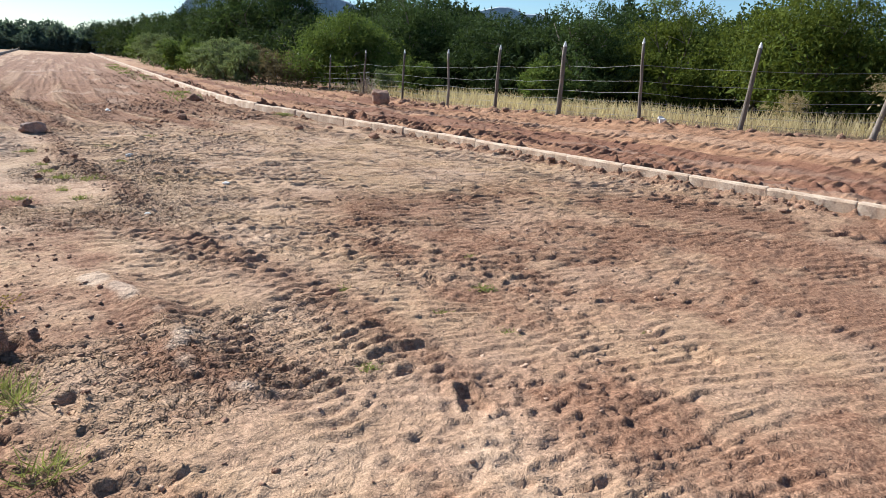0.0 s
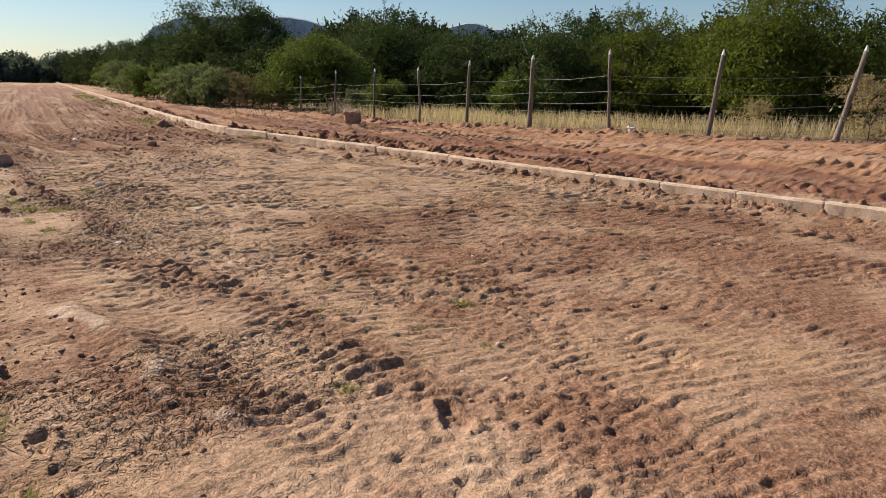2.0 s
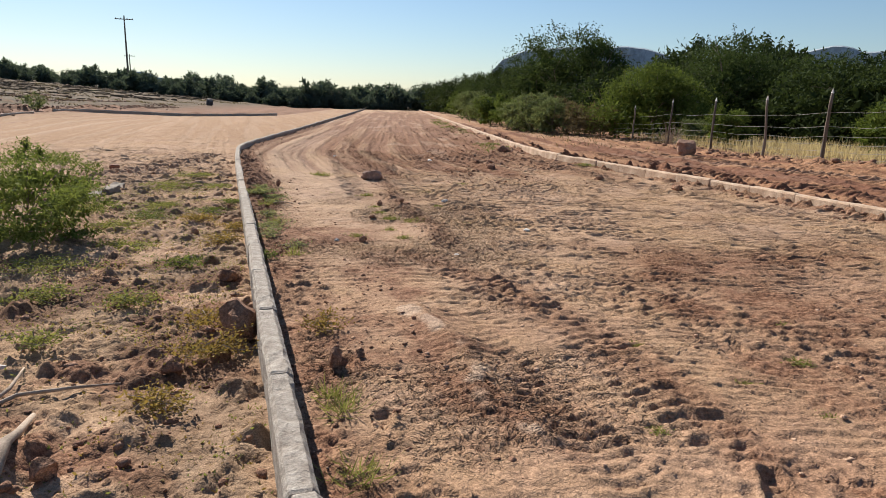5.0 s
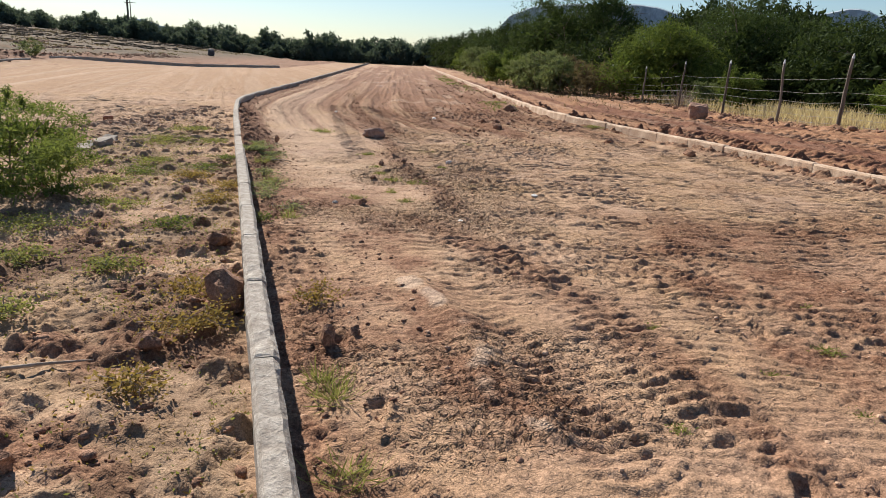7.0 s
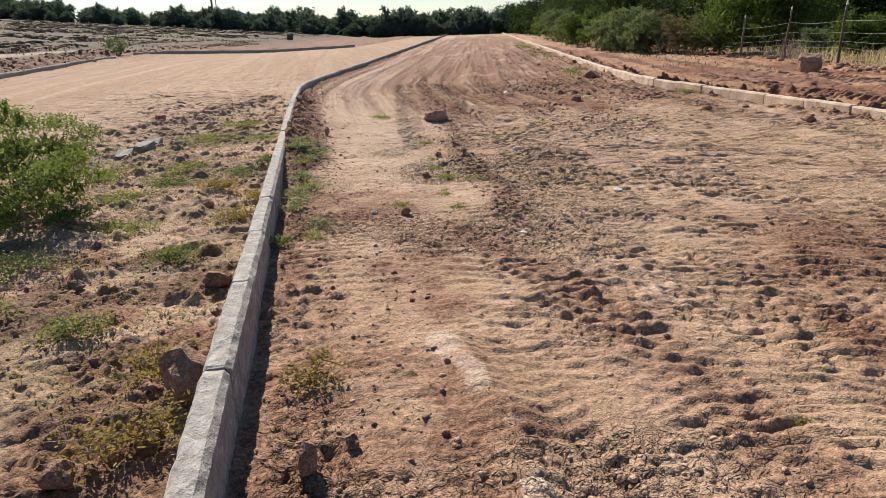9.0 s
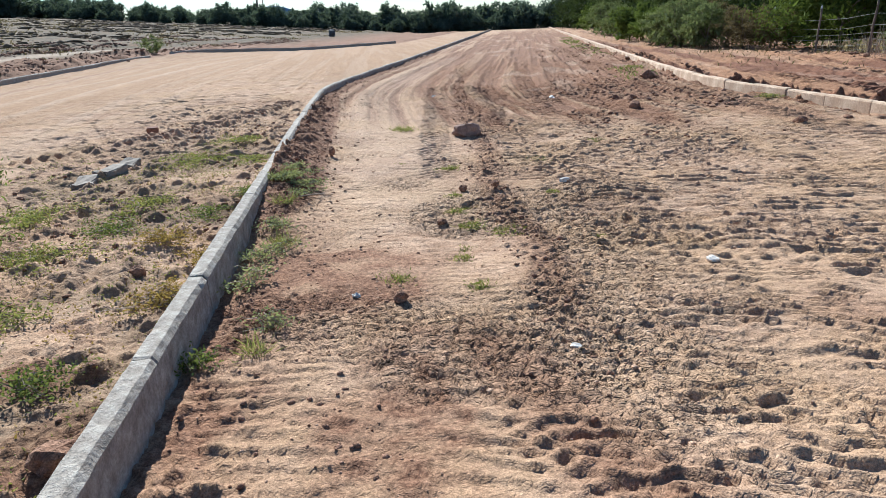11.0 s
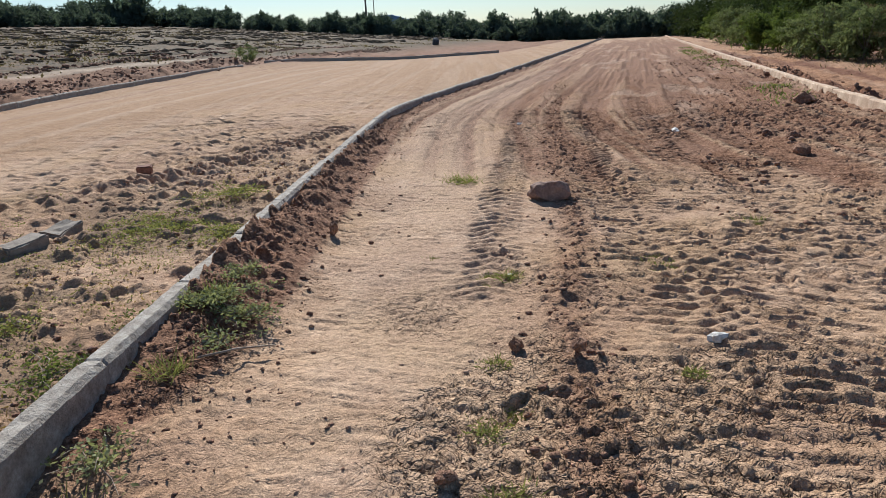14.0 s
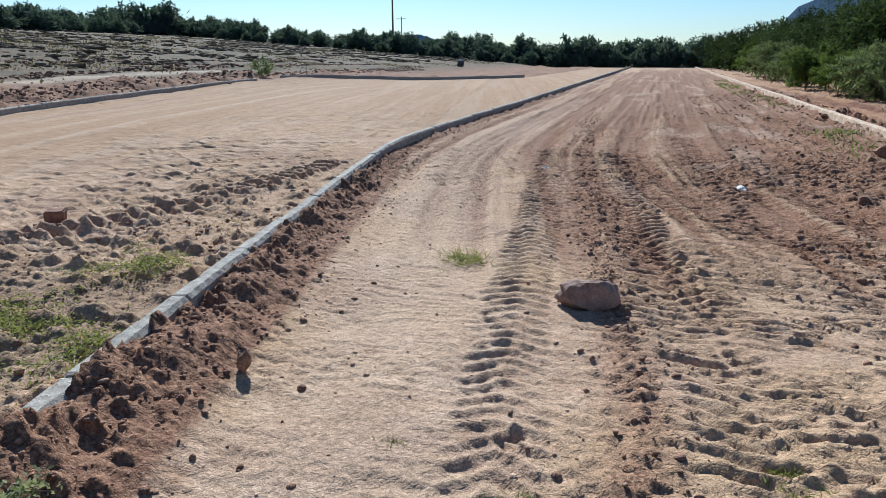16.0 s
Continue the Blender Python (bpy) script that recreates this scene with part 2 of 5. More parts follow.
def kerb_right_x(y):
    return np.interp(y, [-6, 4.35, 7.6, 10.6, 14.5, 17.6, 20, 23, 50, 118], [10.3, 7.75, 6.85, 6.2, 5.25, 4.45, 4.22, 4.12, 4.2, 4.55])


FIELD_KERB = [(-12.0, 9.0), (-14.6, 16.0), (-16.9, 23.0), (-18.2, 29.0), (-19.4, 35.0), (-20.0, 40.0)]
CORNER_KERB = [(-20.4, 43.0), (-20.0, 46.5), (-18.4, 50.0), (-15.5, 54.0), (-12.0, 59.0), (-9.8, 63.0)]
FIELD_EDGE = FIELD_KERB + CORNER_KERB[1:] + [(-9.6, 80.0), (-9.2, 118.0)]
TRACKS = [  # points, width, depth, spacing of the lug marks, slant
    ([(-0.45, 9.8), (-0.93, 13.4), (-1.1, 15.0), (-1.43, 17.6), (-1.75, 20.6), (-2.6, 28.3), (-2.9, 45)], 0.46, 0.021, 0.125, 0.5),
    ([(1.5, 6.6), (0.9, 9.0), (0.5, 11.0), (0.0, 13.7), (-0.18, 15.0), (-0.4, 17.1), (-0.9, 20.9), (-1.84, 28.5), (-2.0, 45)], 0.50, 0.024, 0.13, -0.5),
    ([(3.0, 9.0), (2.0, 12.0), (1.24, 14.5), (1.0, 15.9), (0.63, 18.8), (-0.4, 34.0), (-0.6, 60)], 0.44, 0.026, 0.15, 0.4),
    ([(6.4, 1.0), (5.2, 6.0), (3.9, 11.0), (2.7, 16.0), (1.6, 24.0), (1.0, 45.0)], 0.50, 0.024, 0.13, 0.4),
    ([(5.0, 0.0), (3.9, 5.0), (2.7, 10.0), (1.9, 14.0), (1.2, 22.0)], 0.5, 0.022, 0.12, -0.4),
    ([(3.6, 0.0), (2.6, 4.6), (1.7, 8.2), (0.9, 12.4)], 0.46, 0.020, 0.11, 0.4),
    ([(7.0, 3.0), (5.6, 8.6), (4.5, 13.0), (3.2, 19.0), (2.6, 30.0), (2.4, 60)], 0.5, 0.04, 0.18, -0.5),
    ([(1.5, 2.4), (1.36, 3.3), (1.2, 4.0), (0.98, 4.5), (0.7, 5.3), (0.1, 6.4)], 0.44, 0.028, 0.105, 0.35),
    ([(0.95, 2.0), (0.75, 3.0), (0.6, 3.8), (0.3, 4.6), (-0.1, 5.6)], 0.34, 0.022, 0.10, -0.3),
    ([(-7.5, 9.5), (-6.2, 11.3), (-5.2, 12.7), (-4.7, 14.5), (-4.6, 18)], 0.42, 0.035, 0.19, 0.3),
    ([(2.2, 2.0), (1.9, 4.0), (1.3, 7.5), (0.75, 10.0)], 0.42, 0.018, 0.10, -0.4),
    ([(4.4, 1.0), (3.3, 5.6), (2.2, 9.6), (1.5, 13.0), (1.0, 17.0)], 0.46, 0.020, 0.12, 0.4),
    ([(5.8, 3.0), (4.6, 8.0), (3.3, 13.0), (2.2, 18.0)], 0.46, 0.024, 0.13, 0.4),
    ([(0.2, 5.0), (-0.1, 7.5), (-0.45, 9.5)], 0.36, 0.018, 0.13, 0.3),
    ([(9.6, 4.0), (8.3, 9.5), (7.0, 15.0), (6.2, 22.0)], 0.5, 0.05, 0.2, 0.4),
    ([(11.4, 4.5), (10.0, 10.0), (8.7, 15.5), (7.9, 23.0)], 0.5, 0.05, 0.2, -0.4),
]
RIDGE = [(0.62, 6.2), (0.53, 7.2), (0.48, 8.1), (0.22, 8.8), (-0.02, 10.3), (-0.04, 11.4), (-0.13, 12.0), (-0.27, 13.0), (-0.49, 14.5), (-0.97, 18.3), (-1.6, 24.0), (-2.0, 34.0)]
PALE_RIDGE = [(0.10, 4.6), (0.17, 4.37), (0.35, 4.03), (0.47, 3.44), (0.38, 3.18), (0.53, 2.93), (0.6, 2.7)]


def along(points, x, y):
    """For each place: how far along the line, how far off it (signed)."""
    best, run, off, start = np.full(x.shape, 1e9), np.zeros(x.shape), np.zeros(x.shape), 0.0
    for (ax, ay), (bx, by) in zip(points, points[1:]):
        dx, dy = bx - ax, by - ay
        size = math.hypot(dx, dy)
        s = np.clip(((x - ax) * dx + (y - ay) * dy) / size ** 2, 0, 1)
        d = np.hypot(x - ax - s * dx, y - ay - s * dy)
        near = d < best
        best = np.where(near, d, best)
        run = np.where(near, start + s * size, run)
        off = np.where(near, d * np.sign(dx * (y - ay) - dy * (x - ax)), off)
        start += size
    return run, off, start


def land(x, y):
    """Height of the land without its small relief."""
    z = 4.8 * np.clip((-x - 19) / 62, 0, 1) + 0.25 * ease(-x, 15, 20)
    side = x - kerb_right_x(y)
    z += np.clip(0.024 * (21 - y), 0, 0.36) * ease(side, 0.6, 5.0)
    return z


def relief(x, y):
    """Small relief, and what lies on the surface: damp, sand, orange, scrub, pale (0 to 1 each)."""
    kl, kr = kerb_left_x(y), kerb_right_x(y)
    left, right = x - kl, x - kr
    on_road = ease(left, 0.0, 0.1) * ease(-right, 0.0, 0.1)
    verge = ease(-left, 0.0, 0.1)
    beyond = ease(right, 0.0, 0.1)
    near = 1 - ease(np.hypot(x, y - 6), 30, 90)
    damp, pale = np.zeros_like(x), np.zeros_like(x)

    lumps = layered(x, y, 0.9, 3, 1)
    mid = layered(x, y, 0.22, 3, 21)
    small = layered(x, y, 0.06, 3, 41, 0.6)
    rough = 0.25 + 0.75 * ease(layered(x, y, 1.6, 3, 61), -0.2, 0.35)
    def creased(size, octaves, seed, sx=1.0):
        n = layered(x * sx + y * 0.06, y - x * 0.15, size, octaves, seed, 0.55)
        return 0.35 - np.abs(n) * 1.9

    span = kr - kl
    lane = (x - kl) / span
    across = creased(0.16, 3, 71, 0.45)
    crumb = layered(x, y, 0.05, 2, 51, 0.7)
    churn = ease(rough, 0.35, 0.9)
    z = (0.045 * lumps + 0.008 * mid + 0.008 * small * (0.4 + churn) + 0.015 * crumb * (0.45 + churn) + 0.007 * across * (0.2 + churn) + 0.006 * creased(0.07, 2, 72, 0.7) * (0.2 + churn)) * near
    bend = 0.10 * layered(x, y, 0.55, 3, 301) + 0.03 * layered(x, y, 0.12, 2, 305)
    flare = 0.22 * (lane - 0.1)
    for pitch, size, high, seed in ((0.094, 0.42, 0.030, 501), (0.066, 0.28, 0.021, 511), (0.15, 0.6, 0.018, 521)):
        f = (y + flare * x + bend) / pitch + 2.0 * layered(0.40 * x + 0.05 * y, y, size, 3, seed, 0.55)
        part = f - np.floor(f)
        where = ease(layered(0.6 * x, 0.8 * y, 0.40, 3, seed + 5, 0.6), -0.20, 0.08)
        worn = (1 - 0.8 * ease(y, 5.5, 7.5) * ease(0.4 - lane, 0, 0.15)) * (0.6 + 0.75 * ease(y, 3, 6.5)) * (1 - 0.6 * ease(1.9 - left, 0, 0.8) * ease(8.5 - y, 0, 1.5))
        z += high * (ease(part, 0.82, 1.0) - part + 0.4) * where * near * ease(40 - y, 0, 14) * on_road * worn
    streak = layered(lane * 9.0, y * 0.10, 0.8, 4, 73, 0.6)
    rut = layered(lane * 22.0 + 0.05 * mid, y * 0.07, 0.8, 3, 411, 0.6)
    up_road = on_road * ease(y, 11.5, 16) * near
    z += up_road * (0.09 * np.clip(rut, -0.4, 0.4) + 0.03 * np.clip(streak, -0.4, 0.4))
    damp = np.maximum(damp, on_road * ease(y, 11.5, 16) * ease(110 - y, 0, 40) * (0.88 + 0.2 * ease(y, 17, 22) + 1.7 * np.clip(-rut, -0.3, 0.4)) * (0.55 + 0.45 * ease(lane, 0.1, 0.3)))
    fine_part = near > 0.5
    dome = np.zeros_like(x)
    wx, wy = x[fine_part] + 0.02 * small[fine_part], y[fine_part] + 0.02 * mid[fine_part]
    dome[fine_part] = ease(cells(wx, wy, 0.055, 75), 0.0, 0.5)
    z += 0.003 * dome * (0.3 + rough) * near
    damp = np.maximum(damp, 0.40 * ease(layered(x, y, 1.3, 4, 77, 0.6), 0.05, 0.4))
    damp = np.maximum(damp, 0.62 * on_road * ease(streak, -0.12, 0.25) * ease(lane, 0.15, 0.4) * (0.35 + 0.65 * ease(y, 11, 15)))
    damp = np.maximum(damp, on_road * ease(y, 12, 19) * (0.34 + 0.75 * np.clip(streak + 0.12, -0.3, 0.5)) * (0.45 + 0.55 * ease(lane, 0.12, 0.3)))
    damp = np.maximum(damp, (0.50 + 0.9 * np.clip(layered(x, y, 0.6, 4, 79, 0.6), -0.25, 0.4)) * ease(left, 0.0, 0.1) * ease(2.1 - left, 0, 0.9) * ease(9.4 - y, 0, 1.8))
    prints = np.zeros_like(x)

    for i, (pts, width, depth, pitch, slant) in enumerate(TRACKS):
        box = np.array(pts)
        pick = (x > box[:, 0].min() - 1) & (x < box[:, 0].max() + 1) & (y > box[:, 1].min() - 1) & (y < box[:, 1].max() + 1)
        px, py = x[pick], y[pick]
        depth = depth * (1.7 if i == 9 else 0.4 if i in (4, 5, 10, 11, 12, 13) else 0.70 + 0.28 * ease(py, 10.0, 13.5))
        u, s, size = along(pts, px, py)
        s = s + 0.05 * layered(px, py, 0.7, 2, 80 + i)
        body = 1 - ease(np.abs(s), width * 0.40, width * 0.56)
        ends = ease(u, 0.0, 0.6) * ease(size - u, 0.0, 0.6)
        worn = (0.25 + 0.35 * ease(py, 11, 15) + (0.75 - 0.35 * ease(py, 11, 15)) * ease(layered(px, py, 0.9, 3, 100 + i), -0.35, 0.10)) * ends
        phase = (u + slant * np.abs(s) + 0.05 * layered(px, py, 0.3, 3, 120 + i)) / pitch
        lug = np.abs((phase % 1.0) - 0.5) * 2
        lug = 1 - ease(lug, 0.15, 0.75)
        berm = np.exp(-((np.abs(s) - width * 0.62) / 0.07) ** 2) * (0.5 + layered(px, py, 0.15, 2, 140 + i))
        prints[pick] = prints[pick] * (1 - body * ends) + worn * (body * depth * (1.25 * lug - (0.1 if i == 9 else 0.6)) + 0.6 * depth * berm)
        damp[pick] = np.maximum(damp[pick], (0.16 + 0.06 * ease(py, 8, 14)) * body * ends * (1 - 0.5 * lug) * (0.5 + 1.6 * np.clip(layered(px, py, 0.5, 3, 150 + i) + 0.3, 0, 0.6)))

    z += prints
    # the ridge of crumbled red mud between the wheels
    u, s, size = along(RIDGE, x, y)
    wide = 0.24 + 0.12 * layered(x, y, 0.8, 2, 161)
    crest = np.exp(-(s / wide) ** 2) * ease(u, 0, 1.0) * near
    z += crest * (0.012 + 0.052 * np.maximum(0, layered(x, y, 0.055, 3, 162, 0.65) + 0.08))
    damp = np.maximum(damp, 0.62 * crest)
    # churned damp mud beside the left kerb, and the dark rut
    churned = ease(-left, -1.25, -0.35) * ease(left, 0.0, 0.1) * ease(9.8 - y, 0, 1.8) * (0.6 + 0.8 * rough)
    z += churned * 0.036 * np.maximum(0, layered(x * 0.8, y, 0.05, 3, 171, 0.75) + 0.04)
    damp = np.maximum(damp, (0.46 + 0.24 * ease(y, 5, 8)) * churned)
    u, s, size = along(TRACKS[7][0], x, y)
    wet = np.exp(-((s + 0.1) / 0.34) ** 2) * (y < 7)
    z += wet * (0.022 * layered(x * 0.7, y, 0.05, 2, 173, 0.7) + 0.020 * layered(x * 0.5, y, 0.11, 2, 174))
    damp = np.maximum(damp, 0.66 * wet)
    damp = np.maximum(damp, on_road * ease(x, 0.9, 2.2) * ease(9 - y, 0, 4) * (0.68 + 0.7 * np.clip(layered(x, y, 0.9, 4, 431, 0.6), -0.3, 0.4)))
    u, s, size = along(PALE_RIDGE, x, y)
    smooth = np.exp(-(s / 0.12) ** 2) * (y < 5.5)
    z += 0.05 * smooth * (0.8 + layered(x, y, 0.3, 2, 175))
    pale = np.maximum(pale, ease(smooth * (0.75 + 1.3 * layered(x, y, 0.2, 2, 176)), 0.60, 0.90) * 0.5)
    # footprints
    rng = np.random.RandomState(4)
    for k in range(16):
        fx, fy, turn = rng.uniform(-0.7, 3.0), rng.uniform(2.2, 11.5), rng.uniform(-0.6, 0.6)
        pick = (np.abs(x - fx) < 0.3) & (np.abs(y - fy) < 0.3)
        dx, dy = x[pick] - fx, y[pick] - fy
        a, b = dx * math.cos(turn) + dy * math.sin(turn), dy * math.cos(turn) - dx * math.sin(turn)
        r = np.sqrt((a / 0.055) ** 2 + (b / 0.13) ** 2) + 1.3 * mid[pick]
        z[pick] += -0.028 * (1 - ease(r, 0.7, 1.05)) + 0.012 * np.exp(-((r - 1.15) / 0.16) ** 2)
    pale = np.maximum(pale, 0.20 * on_road * ease(left, 0.55, 1.0) * ease(y, 8.0, 9.5) * ease(0.27 - lane, 0, 0.10) * ease(40 - y, 0, 15))
    # dried mud, cracked into plates
    plates = ease(layered(x, y, 1.1, 2, 181), -0.12, 0.2) * ease(left, 0.05, 0.3) * ease(-x, -1.9, -0.6) * ease(y, 1.0, 2.5) * ease(11.5 - y, 0, 2)
    pick = plates > 0.02
    edge = cells(x[pick] + 0.03 * layered(x[pick], y[pick], 0.1, 2, 191), y[pick] + 0.03 * layered(x[pick], y[pick], 0.1, 2, 192), 0.10, 193)
    z[pick] -= plates[pick] * 0.020 * (1 - ease(edge, 0.03, 0.17))
    # mud banked against the kerbs
    bank = np.exp(-(left / 0.46) ** 2) * ease(left, 0, 0.05) * ease(y, 7.2, 10.5) * ease(60 - y, 0, 30)
    bank = bank * (1 - 0.55 * ease(y, 15, 19))
    z += bank * (0.13 + 0.09 * ease(14 - y, 0, 3) + 0.13 * layered(x, y, 0.35, 3, 201) + 0.12 * np.maximum(0, layered(x, y, 0.08, 3, 205, 0.65)))
    damp = np.maximum(damp, 1.0 * ease(bank, 0.08, 0.35))
    inner = np.exp(-(right / 0.33) ** 2) * ease(-right, 0, 0.05) * ease(layered(x, y, 1.8, 2, 211), -0.3, 0.2)
    z += inner * (0.05 + 0.15 * np.maximum(0, layered(x, y, 0.12, 3, 212, 0.6) + 0.06))
    damp = np.maximum(damp, 0.62 * ease(inner, 0.15, 0.6))
    outer = np.exp(-((right - 0.38) / 0.34) ** 2) * beyond * ease(layered(x, y, 2.2, 2, 221), -0.25, 0.15)
    z += outer * (0.05 + 0.30 * np.maximum(0, layered(x, y, 0.2, 4, 222, 0.6) + 0.08)) * ease(60 - y, 0, 30)
    damp = np.maximum(damp, 0.8 * ease(outer, 0.2, 0.6))
    # dark churned stretch farther up the road
    far_mud = ease(x, -0.6, 1.6) * ease(y, 11, 17) * on_road * ease(layered(x, y, 2.2, 3, 231), -0.35, 0.2)
    damp = np.maximum(damp, 0.66 * far_mud)
    z += far_mud * 0.07 * np.maximum(0, layered(x, y, 0.12, 3, 233)) * near
    pale = np.maximum(pale, 0.22 * on_road * ease(layered(x, y * 0.3, 0.7, 3, 241), 0.28, 0.42) * ease(y, 15, 22))
    # verge with clods and litter
    triangle = verge * (1 - ease(-left, 2.6, 4.6)) * ease(19.5 - y, 0, 4)
    z += triangle * (0.12 * np.maximum(0, layered(x, y, 0.17, 4, 251) - 0.04) + 0.035 * np.maximum(0, layered(x, y, 0.055, 3, 252, 0.65)))
    scrub = triangle * ease(layered(x, y, 0.8, 3, 255), -0.2, 0.25) * 0.45 * ease(13.5 - y, 0, 2.5)
    damp = np.maximum(damp, 0.95 * triangle * ease(8.5 - y, 0, 3) * ease(layered(x, y, 0.5, 3, 257), -0.25, 0.2))
    # the sandy street, then the rising field with its ploughed lines
    past = np.interp(y, [p[1] for p in FIELD_EDGE], [p[0] for p in FIELD_EDGE]) - x
    street = verge * (1 - triangle) * ease(20.5 + x, 0, 1.5) * (1 - ease(past, -0.1, 0.1))
    sand = street * ease(-left, 4.0, 6.5) * np.where(y > 16, 1, 0.9)
    sand = np.maximum(sand, street * ease(y, 19, 26) * 0.9)
    wheel = layered(x * 1.1 + y * 0.26, y * 0.03, 0.8, 4, 281, 0.6)
    sand = sand * (1 - 0.55 * ease(wheel, 0.1, 0.35))
    pale = np.maximum(pale, 0.15 * street * ease(-wheel, 0.08, 0.3))
    z += street * near * (0.05 * np.clip(wheel, -0.35, 0.35) + 0.012 * creased(0.2, 3, 415, 0.4))
    z *= 1 - 0.6 * sand * ease(-left, 6.5, 9.0)
    scuffed = verge * ease(y, 10.5, 13) * ease(-left, 0.5, 1.2) * (1 - ease(-left, 4.0, 7.5)) * ease(30 - y, 0, 6)
    z += scuffed * 0.055 * np.maximum(0, layered(x * 0.55 + 0.1 * y, y * 1.3 - 0.2 * x, 0.15, 3, 417, 0.6) - 0.02)
    rim = np.exp(-((along(TRACKS[9][0], x, y)[1]) / 0.32) ** 2)
    damp = np.maximum(damp, 0.38 * rim)
    sand *= 1 - 0.8 * rim
    sand *= 1 - 0.4 * scuffed
    field = np.maximum(ease(-x, 18.6, 20.6) * ease(y + x * 0.3, -30, 0), ease(past, 0.2, 0.8) * ease(y, 42, 45) * ease(122 - y, 0, 4))
    lines = layered(x * 0.9 + y * 0.10, y * 0.06 - x * 0.01, 2.2, 4, 261)
    z += field * (0.30 * np.maximum(0, layered(x * 0.8, y * 0.3, 1.2, 4, 262)))
    damp = np.maximum(damp, field * (0.62 + 0.5 * ease(lines, -0.05, 0.25)))
    scrub = np.maximum(scrub, np.maximum(ease(-x, 21, 25), ease(past, 7.0, 14.0) * ease(y, 42, 45) * ease(122 - y, 0, 4)))
    drift = past + 0.18 * layered(x, y, 3.0, 2, 297)
    for off, wide, wet, bright in ((-1.3, 0.16, 0.9, 0.0), (-1.9, 0.12, 0.5, 0.0), (-3.1, 0.17, 0.0, 0.22), (-4.5, 0.17, 0.0, 0.25), (-6.3, 0.14, 0.0, 0.18), (-7.6, 0.14, 0.0, 0.18)):
        mark = np.exp(-((drift - off) / wide) ** 2) * street * ease(y, 4, 10) * ease(55 - y, 0, 15)
        damp = np.maximum(damp, wet * mark)
        sand *= 1 - wet * mark
        pale = np.maximum(pale, bright * mark)
        z += mark * (0.025 if bright else -0.04)
    past = past + 0.25 * layered(x, y, 3.0, 3, 291)
    tilled = ease(past, 0.0, 0.3) * ease(y, 0, 8) * (x < -8)
    damp = np.maximum(damp, 0.8 * tilled)
    pale = np.maximum(pale, 0.55 * tilled * np.exp(-((past - 5.2) / 0.6) ** 2) * ease(48 - y, 0, 4))
    plough = ease(past, 0.3, 0.8) * (1 - ease(past, 3.2, 4.0)) + ease(past, 6.2, 6.6) * (1 - ease(past, 7.2, 7.8)) + 0.7 * ease(past, 11, 11.6) * (1 - ease(past, 12.4, 13))
    plough *= ease(y, 0, 8) * ease(64 - y, 0, 10)
    damp = np.maximum(damp, 1.05 * plough)
    sand *= 1 - np.clip(plough, 0, 1)
    z += 0.45 * plough * np.maximum(0, layered(x, y, 1.1, 4, 293) + 0.1)
    strip = beyond * (1 - ease(right, 6.0, 10.0))
    orange = beyond * (0.85 - 0.3 * ease(right, 5, 9))
    z += strip * (0.07 * layered(x * 1.4, y * 0.5, 0.4, 4, 271, 0.6) + 0.07 * np.maximum(0, layered(x, y, 0.14, 3, 272, 0.65)))
    damp = np.maximum(damp, 0.85 * strip * ease(layered(right * 1.3, y * 0.12, 0.9, 4, 275, 0.6), -0.12, 0.3))
    furrow = ((right + 0.12 * layered(x, y, 0.8, 2, 278)) / 0.42) % 1.0
    z += strip * 0.035 * np.abs(furrow - 0.5) * ease(right, 0.8, 1.4) * ease(layered(x, y * 0.3, 0.9, 2, 279), -0.2, 0.2)
    pale = np.maximum(pale, 0.16 * strip * ease(layered(right * 1.5, y * 0.10, 0.8, 4, 277, 0.6), 0.12, 0.36))
    edge = np.exp(-((right - 6.2) / 0.5) ** 2) * beyond * ease(30 - y, 0, 8)
    z += edge * (0.06 + 0.2 * np.maximum(0, layered(x, y, 0.3, 3, 273)))
    scrub = np.maximum(scrub, ease(right, 7, 10))
    far = ease(np.hypot(x, y), 130, 200)
    scrub = np.maximum(scrub, far)
    orange *= 1 - ease(y, 40, 70) * 0.5
    return z, dict(damp=damp * (1 - far), sand=sand * (1 - far), orange=orange, scrub=scrub, pale=pale, crack=plates)


def height(x, y):
    a, b = np.array([float(x)]), np.array([float(y)])
    return float(land(a, b)[0] + relief(a, b)[0][0])


def steps(*stretches):
    """Grid lines: (end, spacing) after a start, each stretch reaching its spacing gradually."""
    line, here = [stretches[0]], stretches[0]
    step = None
    for end, target in stretches[1:]:
        step = step or target
        while here < end:
            step = step + (target - step) * 0.12
            here += step
            line.append(here)
    return line


def mirrored(start, *stretches):
    return [start - (v - start) for v in steps(start, *stretches)][::-1]


gx = mirrored(-2.2, (0.2, 0.0210), (5.0, 0.050), (12, 0.18), (26, 0.45), (60, 1.4), (120, 4.0), (3500, 220))[:-1] + steps(-2.2, (2.8, 0.0190), (9.2, 0.050), (13, 0.12), (30, 0.6), (120, 4.0), (3500, 220))
gy = mirrored(0.9, (1.5, 0.06), (3, 0.2), (30, 1.5), (3500, 220))[:-1] + steps(0.9, (13.0, 0.0160), (20.0, 0.0220), (28, 0.060), (40, 0.14), (75, 0.6), (160, 1.8), (3500, 220))
gx, gy = np.array(gx), np.array(gy)
assert (np.diff(gx) > 0).all() and (np.diff(gy) > 0).all()


def fan(u, y):
    """The grid's columns run parallel near the walk and spread up the road."""
    off = u + 0.5
    return -0.5 + off * (1 + 0.045 * np.clip(y - 13, 0, 40) * np.exp(-np.abs(off) / 25))


